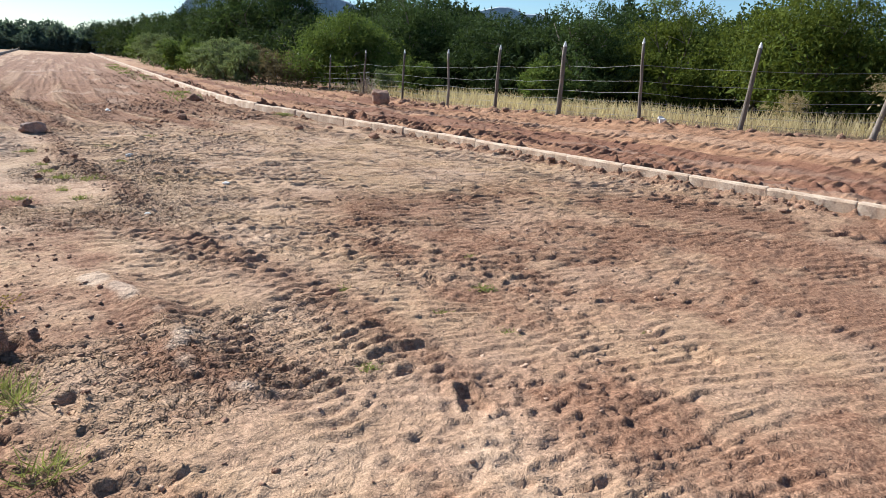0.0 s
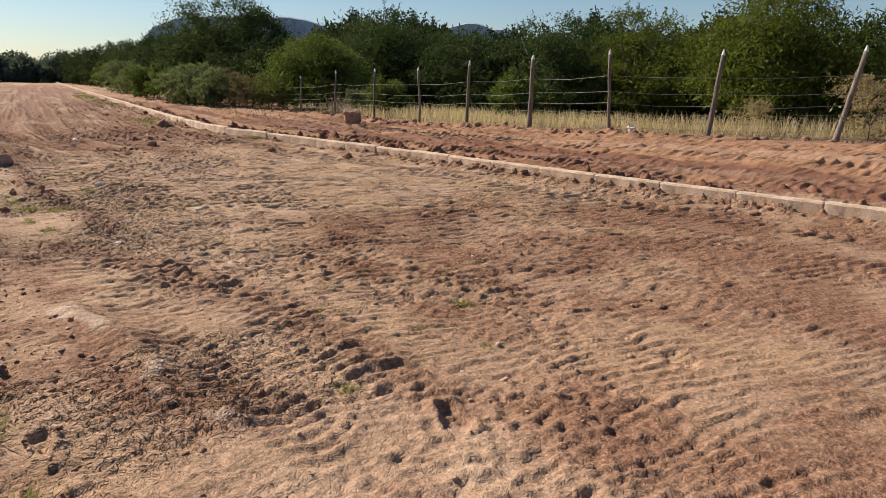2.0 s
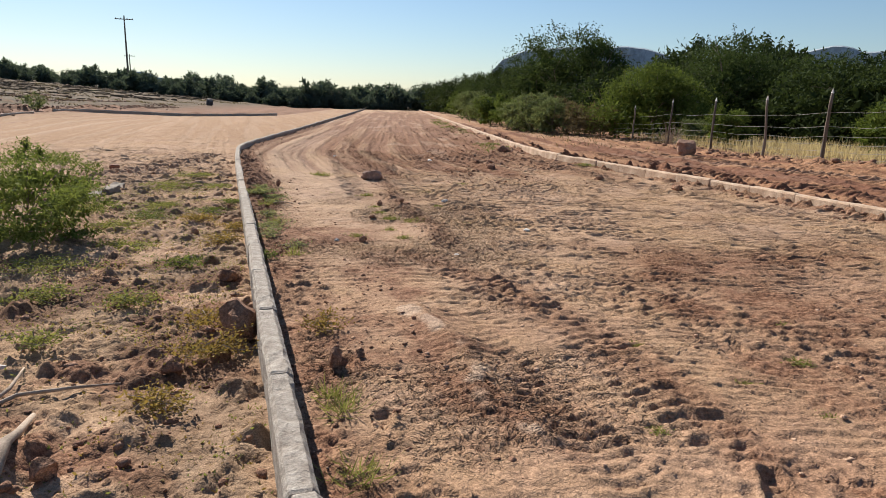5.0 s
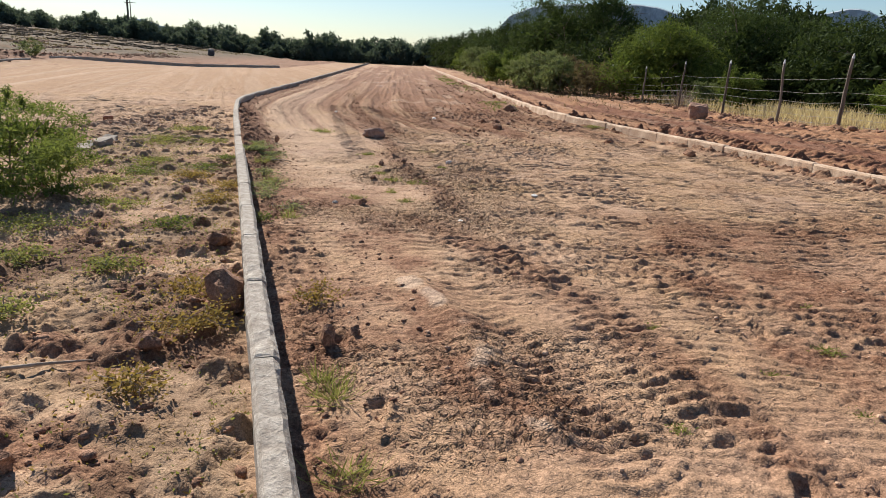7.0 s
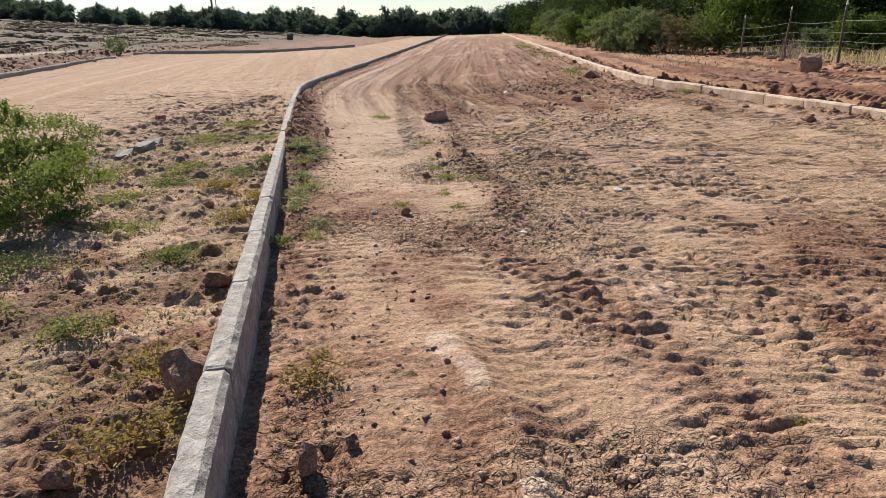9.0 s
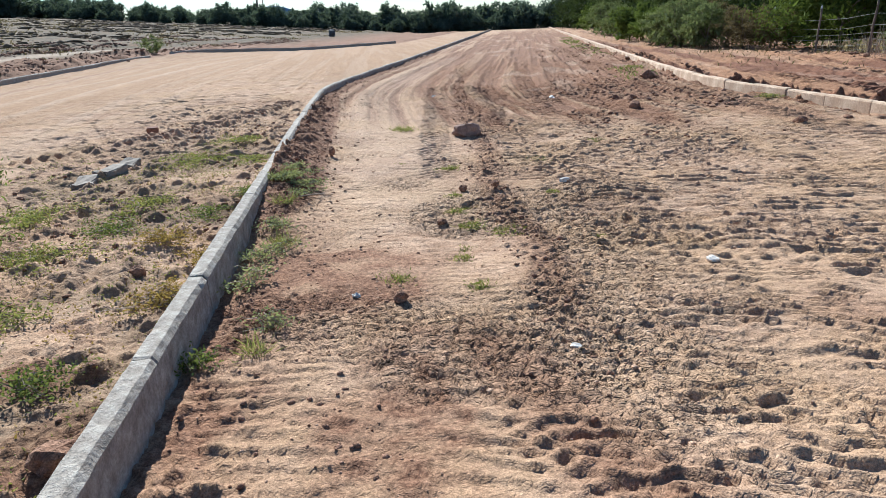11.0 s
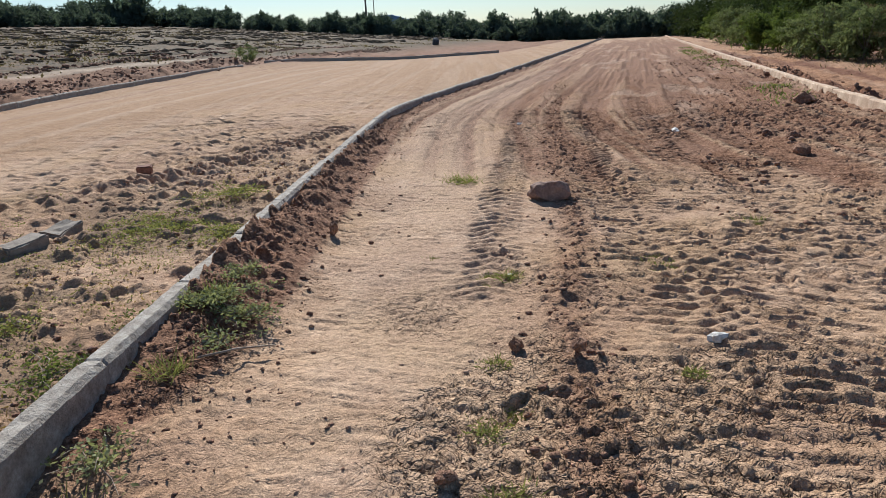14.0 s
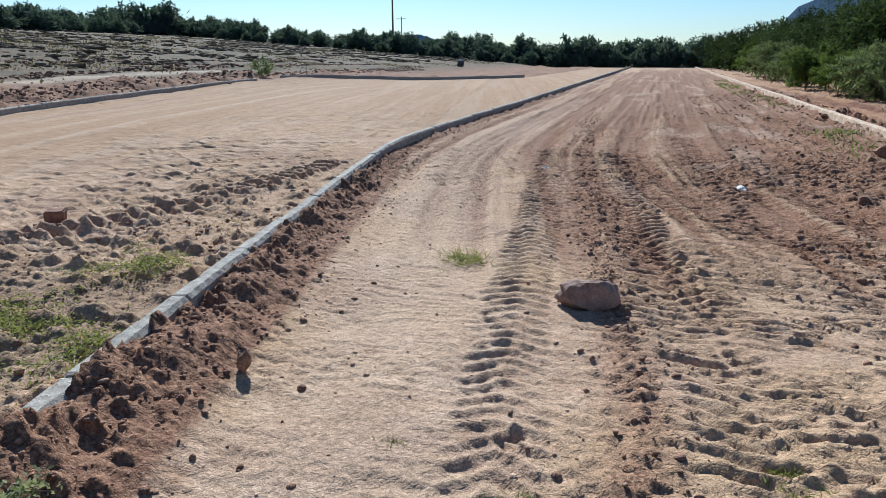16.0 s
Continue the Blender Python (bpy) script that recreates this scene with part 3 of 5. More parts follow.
def grid_sheet(name, xs, ys):
    px, py = np.meshgrid(xs, ys)
    px, py = fan(px, py).ravel(), py.ravel()
    z, zones = relief(px, py)
    z = z + land(px, py)
    nx, ny = len(xs), len(ys)
    mesh = bpy.data.meshes.new(name)
    mesh.vertices.add(nx * ny)
    mesh.vertices.foreach_set("co", np.stack([px, py, z], 1).astype(np.float32).ravel())
    i = (np.arange(ny - 1)[:, None] * nx + np.arange(nx - 1)[None, :]).ravel()
    quads = np.stack([i, i + 1, i + 1 + nx, i + nx], 1).astype(np.int32)
    mesh.loops.add(quads.size)
    mesh.loops.foreach_set("vertex_index", quads.ravel())
    mesh.polygons.add(len(quads))
    mesh.polygons.foreach_set("loop_start", np.arange(0, quads.size, 4, dtype=np.int32))
    mesh.polygons.foreach_set("use_smooth", np.ones(len(quads), dtype=bool))
    mesh.update(calc_edges=True)
    for key, values in zones.items():
        mesh.attributes.new(key, "FLOAT", "POINT").data.foreach_set("value", np.clip(values, 0, 1).astype(np.float32))
    return mesh


ground_mesh = grid_sheet("ground", gx, gy)
ground_mesh.materials.append(EARTH)
ground = tagged(new("ground", ground_mesh), "trampled reddish dirt ground with tyre tracks, clods and dried mud", "ground", kind="structure")


# ---------------------------------------------------------------- mesh helpers
def solid(name, verts, faces, material, smooth=False):
    mesh = bpy.data.meshes.new(name)
    mesh.from_pydata([tuple(v) for v in verts], [], faces)
    mesh.materials.append(material)
    if smooth:
        mesh.polygons.foreach_set("use_smooth", np.ones(len(mesh.polygons), dtype=bool))
    mesh.update()
    return mesh


def piece(name, mesh, parent=None, m=None, label=""):
    ob = new(name, mesh)
    if parent is not None:
        ob.parent = parent
    if m is not None:
        ob.matrix_basis = m
    return tagged(ob, label)


def tube(path, radii, sides=6, verts=None, faces=None):
    """A tapered tube along a path of points; adds to verts and faces."""
    verts = [] if verts is None else verts
    faces = [] if faces is None else faces
    base = len(verts)
    for k, p in enumerate(path):
        p = Vector(p)
        d = (Vector(path[min(k + 1, len(path) - 1)]) - Vector(path[max(k - 1, 0)])).normalized()
        side = d.cross(Vector((0.3, 0.9, 0.2))).normalized()
        up = side.cross(d)
        for s in range(sides):
            a = 2 * math.pi * s / sides
            verts.append(p + (side * math.cos(a) + up * math.sin(a)) * radii[k])
    for k in range(len(path) - 1):
        for s in range(sides):
            a, b = base + k * sides + s, base + k * sides + (s + 1) % sides
            faces.append((a, b, b + sides, a + sides))
    faces.append(tuple(base + s for s in reversed(range(sides))))
    faces.append(tuple(base + (len(path) - 1) * sides + s for s in range(sides)))
    return verts, faces


def boulder(seed, size, rough=0.25, sub=2, flat=0.7):
    """A broken, angular lump about its centre."""
    bm = bmesh.new()
    bmesh.ops.create_icosphere(bm, subdivisions=sub, radius=1.0)
    rng = random.Random(seed)
    cuts = [(Vector((rng.gauss(0, 1), rng.gauss(0, 1), rng.gauss(0, 1))).normalized(), rng.uniform(0.6, 0.9)) for _ in range(9)]
    for v in bm.verts:
        for n, d in cuts:
            over = v.co.dot(n) - d
            if over > 0:
                v.co -= n * over
        v.co *= 1 + rough * noise.noise(v.co * 2.1 + Vector((seed * 3.1, 0, 0)))
        v.co = Vector((v.co.x * size[0], v.co.y * size[1], v.co.z * size[2]))
    return bm


def from_bm(name, bm, material, smooth=False):
    mesh = bpy.data.meshes.new(name)
    bm.to_mesh(mesh)
    bm.free()
    mesh.materials.append(material)
    if smooth:
        mesh.polygons.foreach_set("use_smooth", np.ones(len(mesh.polygons), dtype=bool))
    return mesh


def blades(name, roots, tips, width, material):
    """Many slim leaves, each a folded quad from root to tip."""
    roots, tips = np.asarray(roots, float), np.asarray(tips, float)
    n = len(roots)
    d = tips - roots
    rng = np.random.RandomState(n % 9973)
    side = np.cross(d, rng.normal(size=(n, 3)))
    side /= np.linalg.norm(side, axis=1)[:, None] + 1e-9
    w = (np.asarray(width) * np.ones(n))[:, None] * 0.5
    mid = roots + d * 0.5
    verts = np.stack([roots, mid + side * w, tips, mid - side * w], 1).reshape(-1, 3)
    mesh = bpy.data.meshes.new(name)
    mesh.vertices.add(4 * n)
    mesh.vertices.foreach_set("co", verts.astype(np.float32).ravel())
    mesh.loops.add(4 * n)
    mesh.loops.foreach_set("vertex_index", np.arange(4 * n, dtype=np.int32))
    mesh.polygons.add(n)
    mesh.polygons.foreach_set("loop_start", np.arange(0, 4 * n, 4, dtype=np.int32))
    mesh.update(calc_edges=True)
    mesh.materials.append(material)
    return mesh


# ---------------------------------------------------------------- kerbs
def kerb_stone_mesh(seed, material, length=0.994, wide=0.13, top=0.0, deep=0.42):
    rng = random.Random(seed)
    outline = [(-wide / 2, -deep), (-wide / 2, top - 0.022), (-wide / 2 + 0.018, top), (wide / 2 - 0.022, top), (wide / 2, top - 0.028), (wide / 2 + 0.008, -deep)]
    cuts = [-0.5, -0.485] + [-0.44 + 0.08 * k + rng.uniform(-0.02, 0.02) for k in range(12)] + [0.485, 0.5]
    verts, faces = [], []
    for k, c in enumerate(cuts):
        inset = 0.006 if k in (0, len(cuts) - 1) else 0.0
        for a, b in outline:
            j = 0.0 if b < -0.2 else 0.0032
            chip = rng.uniform(0.004, 0.013) if b > -0.2 and rng.random() < 0.12 else 0.0
            verts.append((a * (1 - inset * 8) * (1 - 3.5 * chip) + rng.uniform(-j, j), c * length, b - (inset if b > -0.2 else 0) - chip * 0.6 + rng.uniform(-j, j) * 0.7))
    n = len(outline)
    for k in range(len(cuts) - 1):
        for s in range(n - 1):
            a = k * n + s
            faces.append((a, a + n, a + n + 1, a + 1))
    faces.append(tuple(range(n)))
    faces.append(tuple(reversed(range((len(cuts) - 1) * n, len(cuts) * n))))
    return solid("kerb_stone", verts, faces, material)


def kerb_line(name, label, places, meshes, seed):
    """Stones end to end along a list of points that stand one stone apart."""
    rng = random.Random(seed)
    parent = tagged(new(name), label, "kerb", kind="structure")
    for k, ((ax, ay, az), (bx, by, bz)) in enumerate(zip(places, places[1:])):
        size = math.dist((ax, ay), (bx, by))
        turn = math.degrees(math.atan2(-(bx - ax), by - ay))
        m = pose((ax + bx) / 2 + rng.uniform(-0.006, 0.006), (ay + by) / 2, (az + bz) / 2 + rng.uniform(-0.009, 0.009), math.degrees(math.atan2(bz - az, size)), rng.uniform(-0.7, 0.7), turn + rng.uniform(-0.5, 0.5))
        piece("kerb_stone", meshes[rng.randrange(len(meshes))], parent, m)
    return parent


def run_points(curve, start, end, top, step=1.0):
    out, y = [], start
    while y < end:
        out.append((float(curve(y)), y, top(y)))
        slope = (float(curve(y + 0.1)) - float(curve(y))) / 0.1
        y += step / math.sqrt(1 + slope * slope)
    return out


grey_stones = [kerb_stone_mesh(s, CONCRETE, wide=0.115) for s in range(6)]
tan_stones = [kerb_stone_mesh(s + 20, CONCRETE_TAN, wide=0.14) for s in range(5)]
kerb_line("kerb_left", "rough grey concrete kerb stones, muddy at the foot", run_points(kerb_left_x, -5.84, 117, lambda y: 0.245 - 0.004 * max(0, y - 4) if y < 14 else 0.205), grey_stones, 1)
kerb_line("kerb_right", "dusty tan concrete kerb stones beside mud heaps", run_points(kerb_right_x, -5.5, 117, lambda y: 0.19), tan_stones, 2)


def spaced(points, step):
    """Places one step apart along a line."""
    out, left = [], 0.0
    for (ax, ay), (bx, by) in zip(points, points[1:]):
        size = math.dist((ax, ay), (bx, by))
        while left <= size:
            out.append((ax + (bx - ax) * left / size, ay + (by - ay) * left / size))
            left += step
        left -= size
    return out


def flat_height(x, y):
    return float(land(np.array([x]), np.array([y]))[0])


kerb_line("kerb_field", "grey concrete kerb of the far side street", [(x, y, flat_height(x, y) + 0.16) for x, y in spaced(FIELD_KERB, 1.0)], grey_stones, 3)
kerb_line("kerb_corner", "dark concrete kerb round the field's corner", [(x, y, flat_height(x, y) + 0.20) for x, y in spaced(CORNER_KERB, 1.0)], grey_stones, 4)

# ---------------------------------------------------------------- fence
POSTS = [(17.6, 6.6, 2.1, 2, 0.05), (15.7, 8.6, 2.08, 12, 0.075), (13.6, 10.4, 2.03, 6, 0.07), (12.6, 12.5, 2.05, -4, 0.055), (12.0, 15.0, 2.02, 1, 0.085), (11.3, 17.1, 1.93, 1, 0.06),
         (11.1, 19.7, 1.78, 1, 0.05), (11.2, 23.2, 1.8, 0, 0.05), (10.9, 26.2, 1.7, 0, 0.045), (10.4, 28.9, 1.52, 0, 0.045), (9.9, 32.0, 1.5, 2, 0.05), (9.5, 35.5, 1.5, -2, 0.05),
         (9.2, 39.0, 1.5, 1, 0.05), (9.0, 43.0, 1.5, 0, 0.05), (8.8, 47.0, 1.5, 0, 0.05), (8.7, 52.0, 1.5, 0, 0.05)]
fence = tagged(new("fence"), "barbed wire fence on crooked wooden posts with white tips", "fence")


def fence_post(k, x, y, tall, lean, r):
    r *= 0.82
    rng = random.Random(70 + k)
    z0 = height(x, y)
    a = radians(rng.uniform(20, 70))
    bend = rng.uniform(-0.05, 0.05)
    tilt = math.tan(radians(lean))
    path, radii = [], []
    for i in range(8):
        f = i / 7
        wob = bend * math.sin(f * math.pi * 1.5) + rng.uniform(-0.008, 0.008)
        d = tilt * tall * f + wob
        path.append((d * math.cos(a) * 1.0, -d * math.sin(a), -0.3 + (tall * 0.94 + 0.3) * f))
        radii.append(r * (1.12 - 0.3 * f) * rng.uniform(0.92, 1.08))
    v, f_ = tube(path, radii, 8)
    post = piece("fence_post", solid("fence_post", v, f_, POST, True), fence, pose(x, y, z0))
    tip = Vector(path[-1])
    v, f_ = tube([tip - Vector((0, 0, 0.02)), tip + Vector((0, 0, 0.03)), tip + Vector((0.004, 0, tall * 0.06))], [radii[-1] * 1.03, radii[-1] * 0.8, 0.012], 8)
    piece("post_tip", solid("post_tip", v, f_, POST_TIP), post, None, "whitewashed pointed tip")
    return [Vector((x, y, z0)) + Vector(p) for p in path]


posts = [fence_post(k, *p) for k, p in enumerate(POSTS)]
for w, at in enumerate((0.10, 0.18, 0.27, 0.37, 0.50, 0.68)):
    path = []
    for k, line in enumerate(posts):
        i = at * 0.94 * 7 + 0.9
        lo = line[int(i)].lerp(line[int(i) + 1], i - int(i))
        if path:
            mid = path[-1].lerp(lo, 0.5)
            path.append(mid - Vector((0, 0, 0.02 + 0.012 * ((w * 7 + k * 3) % 4))))
        path.append(lo)
    v, f_ = tube(path, [0.0042] * len(path), 4)
    piece("wire", solid("wire", v, f_, WIRE), fence)


# ---------------------------------------------------------------- trees and shrubs
def limbs(rng, tall, spread, trunk_r, count, sides=6):
    verts, faces, ends = [], [], []
    lean = (rng.uniform(-0.1, 0.1), rng.uniform(-0.1, 0.1))
    fork = Vector((lean[0] * tall, lean[1] * tall, tall * rng.uniform(0.16, 0.26)))
    tube([(0, 0, -0.15), fork * 0.5 + Vector((0.03, 0.02, 0)), fork], [trunk_r * 1.2, trunk_r, trunk_r * 0.9], sides + 2, verts, faces)
    for k in range(count):
        a = 2 * math.pi * (k + rng.uniform(-0.3, 0.3)) / count
        out = spread * rng.uniform(0.45, 0.85)
        end = Vector((math.cos(a) * out, math.sin(a) * out, tall * rng.uniform(0.5, 0.9)))
        mid = fork.lerp(end, 0.5) + Vector((rng.uniform(-0.2, 0.2), rng.uniform(-0.2, 0.2), rng.uniform(0.0, 0.25))) * spread * 0.4
        tube([fork - Vector((0, 0, 0.04)), mid, end], [trunk_r * 0.6, trunk_r * 0.36, trunk_r * 0.1], sides, verts, faces)
        ends.append(end)
        for j in range(3):
            start = mid.lerp(end, rng.uniform(0.0, 0.7))
            tip = start + Vector((rng.uniform(-1, 1), rng.uniform(-1, 1), rng.uniform(0.1, 0.9))) * spread * 0.35
            tube([start, start.lerp(tip, 0.5) + Vector((0, 0, 0.05)), tip], [trunk_r * 0.2, trunk_r * 0.13, trunk_r * 0.05], 4, verts, faces)
            ends.append(tip)
    return verts, faces, ends


def tree(name, seed, tall, spread, leaves, leaf_size, material, low=0.12, sprigs=26, trunk_r=None, label="", category="tree", clumps=150, fill=2.6):
    rng, nrng = random.Random(seed), np.random.RandomState(seed)
    trunk_r = trunk_r or tall * 0.022
    thing = tagged(new(name), label, category)
    verts, faces, ends = limbs(rng, tall, spread, trunk_r, 6)
    tverts, tfaces = [], []
    leaves, leaf_size = int(leaves * fill), leaf_size * 0.72
    # crown: clumps over an uneven dome, thick outside, some within
    theta = nrng.uniform(0, 2 * np.pi, clumps)
    up = low + (1 - low) * nrng.uniform(0, 1.0, clumps) ** 0.72
    lobes = 1 + 0.22 * np.sin(theta * 3 + seed) + 0.13 * np.sin(theta * 5 + seed * 2)
    girth = np.sqrt(np.clip(1 - (np.clip(up - 0.42, 0, 1) / 0.60) ** 2, 0.02, 1)) * (0.72 + 0.28 * np.clip(up / 0.42, 0, 1))
    rad = spread * girth * lobes * np.sqrt(nrng.uniform(0.25, 1.0, clumps))
    dome = tall * up * (0.90 + 0.10 * np.cos(theta * 2 + seed))
    centre = np.stack([rad * np.cos(theta), rad * np.sin(theta), dome], 1)
    weight = nrng.uniform(0.5, 1.5, clumps)
    pick = nrng.choice(clumps, leaves, p=weight / weight.sum())
    size = spread * 0.135 * nrng.uniform(0.6, 1.35, clumps)
    root = centre[pick] + np.clip(nrng.normal(size=(leaves, 3)), -1.5, 1.5) * size[pick][:, None] * np.array([1, 1, 0.36])
    root[:, 2] = np.clip(root[:, 2], 0.05, None)
    way = nrng.normal(size=(leaves, 3)) + np.array([0, 0, 0.15])
    way /= np.linalg.norm(way, axis=1)[:, None]
    length = leaf_size * nrng.uniform(0.6, 1.4, leaves)
    inside = nrng.uniform(0, 1, leaves) < 0.16
    root[inside, :2] *= 0.72
    root[inside, 2] *= 0.74
    length[inside] *= 2.4
    r0, t0, w0 = [root], [root + way * length[:, None]], [length * 0.34]
    for k in range(sprigs):
        c = centre[rng.randrange(clumps)] if k % 2 else centre[int(np.argsort(-centre[:, 2])[k % max(8, clumps // 5)])]
        d = Vector((c[0] * 0.5 / spread + rng.uniform(-0.5, 0.5), c[1] * 0.5 / spread + rng.uniform(-0.5, 0.5), rng.uniform(0.5, 1.2))).normalized()
        reach = tall * rng.uniform(0.06, 0.15)
        tip = Vector(c) + d * reach
        tube([Vector(c), Vector(c).lerp(tip, 0.5), tip], [trunk_r * 0.12, trunk_r * 0.09, trunk_r * 0.04], 3, tverts, tfaces)
        n = 22
        f = nrng.uniform(0.1, 1.05, n)
        p = np.array(c)[None, :] + np.array(d)[None, :] * (f * reach)[:, None] + nrng.normal(size=(n, 3)) * leaf_size * 0.28
        w = nrng.normal(size=(n, 3))
        w /= np.linalg.norm(w, axis=1)[:, None]
        r0.append(p), t0.append(p + w * leaf_size * 0.9), w0.append(np.full(n, leaf_size * 0.36))
    piece("trunk", solid("trunk", verts, faces, BARK, True), thing, None, "grey-brown forking trunk")
    tagged(piece("twig", solid("twig", tverts, tfaces, BARK), thing), kind="stuff")
    piece("crown", blades("crown", np.concatenate(r0), np.concatenate(t0), np.concatenate(w0), material), thing)
    return thing


def polar(yaw, dist):
    return dist * math.sin(radians(yaw)), dist * math.cos(radians(yaw))


def place(thing, x, y, turn=0, s=1.0):
    thing.matrix_basis = pose(x, y, height(x, y) - 0.02, 0, 0, turn) @ Matrix.Scale(s, 4)
    return thing


olive = "broad olive-green thorn tree behind the wire fence"
darkl = "dense dark green thicket tree behind the fence"
place(tree("tree", 11, 4.5, 3.0, 11000, 0.17, LEAF_OLIVE, 0.10, 60, label=olive, clumps=220), *polar(57, 24.5))
place(tree("tree", 12, 4.4, 1.9, 1800, 0.15, LEAF_GREY, 0.35, 50, label="thin airy tree with sparse foliage behind the fence", clumps=50), *polar(66.5, 27))
place(tree("tree", 13, 4.1, 2.2, 7000, 0.16, LEAF_DARK, 0.05, 30, label=darkl), *polar(40.5, 29))
place(tree("tree", 14, 4.2, 2.4, 7000, 0.16, LEAF_OLIVE, 0.05, 30, label=olive), *polar(47.5, 28))
place(tree("tree", 15, 3.9, 3.0, 7000, 0.20, LEAF_DARK, 0.05, 30, label=darkl), *polar(33, 37))
place(tree("tree", 16, 5.3, 3.4, 8000, 0.20, LEAF_DARK, 0.05, 40, label=darkl), *polar(26.5, 40))
place(tree("tree", 17, 3.35, 2.7, 9000, 0.17, LEAF_BRIGHT, 0.08, 30, label="bright green rounded tree behind the fence", clumps=130), *polar(21.3, 33.5))
for seed, tall, spread, yaw, dist in ((18, 6.9, 4.6, 14.6, 52), (61, 5.6, 2.8, 12.0, 54), (62, 6.4, 2.8, 16.6, 51)):
    place(tree("tree", seed, tall, spread, 9000, 0.25, LEAF_DARK, 0.05, 40, label=darkl, clumps=170, fill=1.7), *polar(yaw, dist))
place(tree("tree", 19, 4.5, 3.4, 5000, 0.26, LEAF_DARK, 0.05, 30, label=darkl), *polar(7.4, 76))
# back row that fills the gaps; its shade is painted as darker leaf colour
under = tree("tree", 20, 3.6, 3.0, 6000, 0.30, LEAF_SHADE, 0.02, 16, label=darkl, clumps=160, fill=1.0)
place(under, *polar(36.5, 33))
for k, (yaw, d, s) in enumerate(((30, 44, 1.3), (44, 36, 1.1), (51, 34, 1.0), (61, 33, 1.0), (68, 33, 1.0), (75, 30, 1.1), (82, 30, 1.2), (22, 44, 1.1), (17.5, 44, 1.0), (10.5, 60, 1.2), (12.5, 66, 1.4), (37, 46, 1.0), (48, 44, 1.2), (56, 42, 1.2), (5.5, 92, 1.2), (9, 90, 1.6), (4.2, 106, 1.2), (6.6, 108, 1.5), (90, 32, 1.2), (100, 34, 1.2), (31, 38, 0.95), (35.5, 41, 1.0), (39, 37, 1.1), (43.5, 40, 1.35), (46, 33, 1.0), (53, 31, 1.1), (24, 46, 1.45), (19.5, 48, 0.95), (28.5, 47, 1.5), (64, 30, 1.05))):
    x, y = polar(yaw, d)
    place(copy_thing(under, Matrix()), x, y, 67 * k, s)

shrub_label = "grey-green shrub growing by the roadside fence"
shrubs = [tree("shrub", 31, 2.1, 1.3, 2400, 0.16, LEAF_GREY, 0.06, 30, 0.03, shrub_label, "shrub", 60),
          tree("shrub", 32, 1.9, 1.2, 1900, 0.11, LEAF_RUST, 0.1, 60, 0.03, "rusty half-dry shrub by the fence", "shrub", 50),
          tree("shrub", 33, 2.0, 1.2, 2200, 0.17, LEAF_BRIGHT, 0.06, 30, 0.03, "leafy green shrub by the fence", "shrub", 60)]
for ob, yaw, d, s in ((shrubs[0], 11.6, 37, 1.0), (shrubs[1], 15.6, 33.5, 0.9), (shrubs[2], 9.6, 41, 0.9)):
    place(ob, *polar(yaw, d), 0, s)
for k, (i, yaw, d, s) in enumerate(((0, 10.6, 39, 0.8), (0, 13.2, 35, 0.85), (1, 14.4, 36, 1.0), (1, 17.4, 33, 0.8), (2, 8.2, 46, 1.0), (0, 7.4, 50, 1.0), (0, 6.4, 60, 1.2), (2, 5.6, 70, 1.2), (2, 27, 27.5, 0.75), (2, 37.5, 25.5, 0.9), (0, 24.5, 29.5, 0.5), (1, 12.4, 40, 1.1))):
    x, y = polar(yaw, d)
    place(copy_thing(shrubs[i], Matrix()), x, y, 50 * k, s)
dry = tree("shrub", 34, 1.5, 1.15, 1500, 0.075, DRY_LEAF, 0.03, 120, 0.02, "dry straw-coloured shrub at the fence", "shrub", 60)
place(dry, *polar(63.5, 18.6))
place(copy_thing(dry, Matrix()), *polar(68, 19.5), 80, 1.0)
place(copy_thing(dry, Matrix()), *polar(56, 20.5), 140, 0.6)
# the green bush on the verge
place(tree("bush", 35, 0.9, 0.85, 6500, 0.045, LEAF_VERGE, 0.04, 110, 0.012, "feathery green bush on the weedy verge", "bush", 60), -3.72, 6.95)
field_bush = tree("bush", 36, 1.0, 0.8, 700, 0.11, LEAF_GREY, 0.04, 20, 0.015, "small pale bush at the corner of the field", "bush", 30)
place(field_bush, -21.0, 42.0)

far_trees = [tree("tree", 50 + k, 5.0, 3.6, 1250, 1.0, LEAF_HAZY, 0.0, 6, label="far dark tree in the line beyond the field", clumps=80, fill=1.0) for k in range(4)]
spots = [(-84.0, 113.0, 1.1)]


def far_scale(x):
    return float(np.interp(x, [-92, -86, -60, -33, 0], [0.66, 0.66, 0.50, 0.64, 0.78]))


rng = random.Random(8)
for row, dy in enumerate((0, 5)):
    spots += [(x + rng.uniform(-1.2, 1.2), 122 + dy + rng.uniform(-2, 2), far_scale(x) * rng.choice((0.85, 0.9, 0.95, 1.05, 1.1, 1.25))) for x in np.arange(-92, 12, 3.0)]
    spots += [(-88 - dy + rng.uniform(-2, 2), y + rng.uniform(-1.2, 1.2), 0.76 * rng.choice((0.85, 0.9, 0.95, 1.0, 1.1, 1.3))) for y in np.arange(10, 122, 3.8)]
spots += [(-84.5 + rng.uniform(-1, 1), y + rng.uniform(-1.5, 1.5), rng.uniform(0.4, 0.62)) for y in np.arange(12, 120, 3.2)]
spots += [(x + rng.uniform(-1.5, 1.5), 118.5 + rng.uniform(-1, 1), far_scale(x) * rng.uniform(0.45, 0.7)) for x in np.arange(-84, 8, 3.2)]
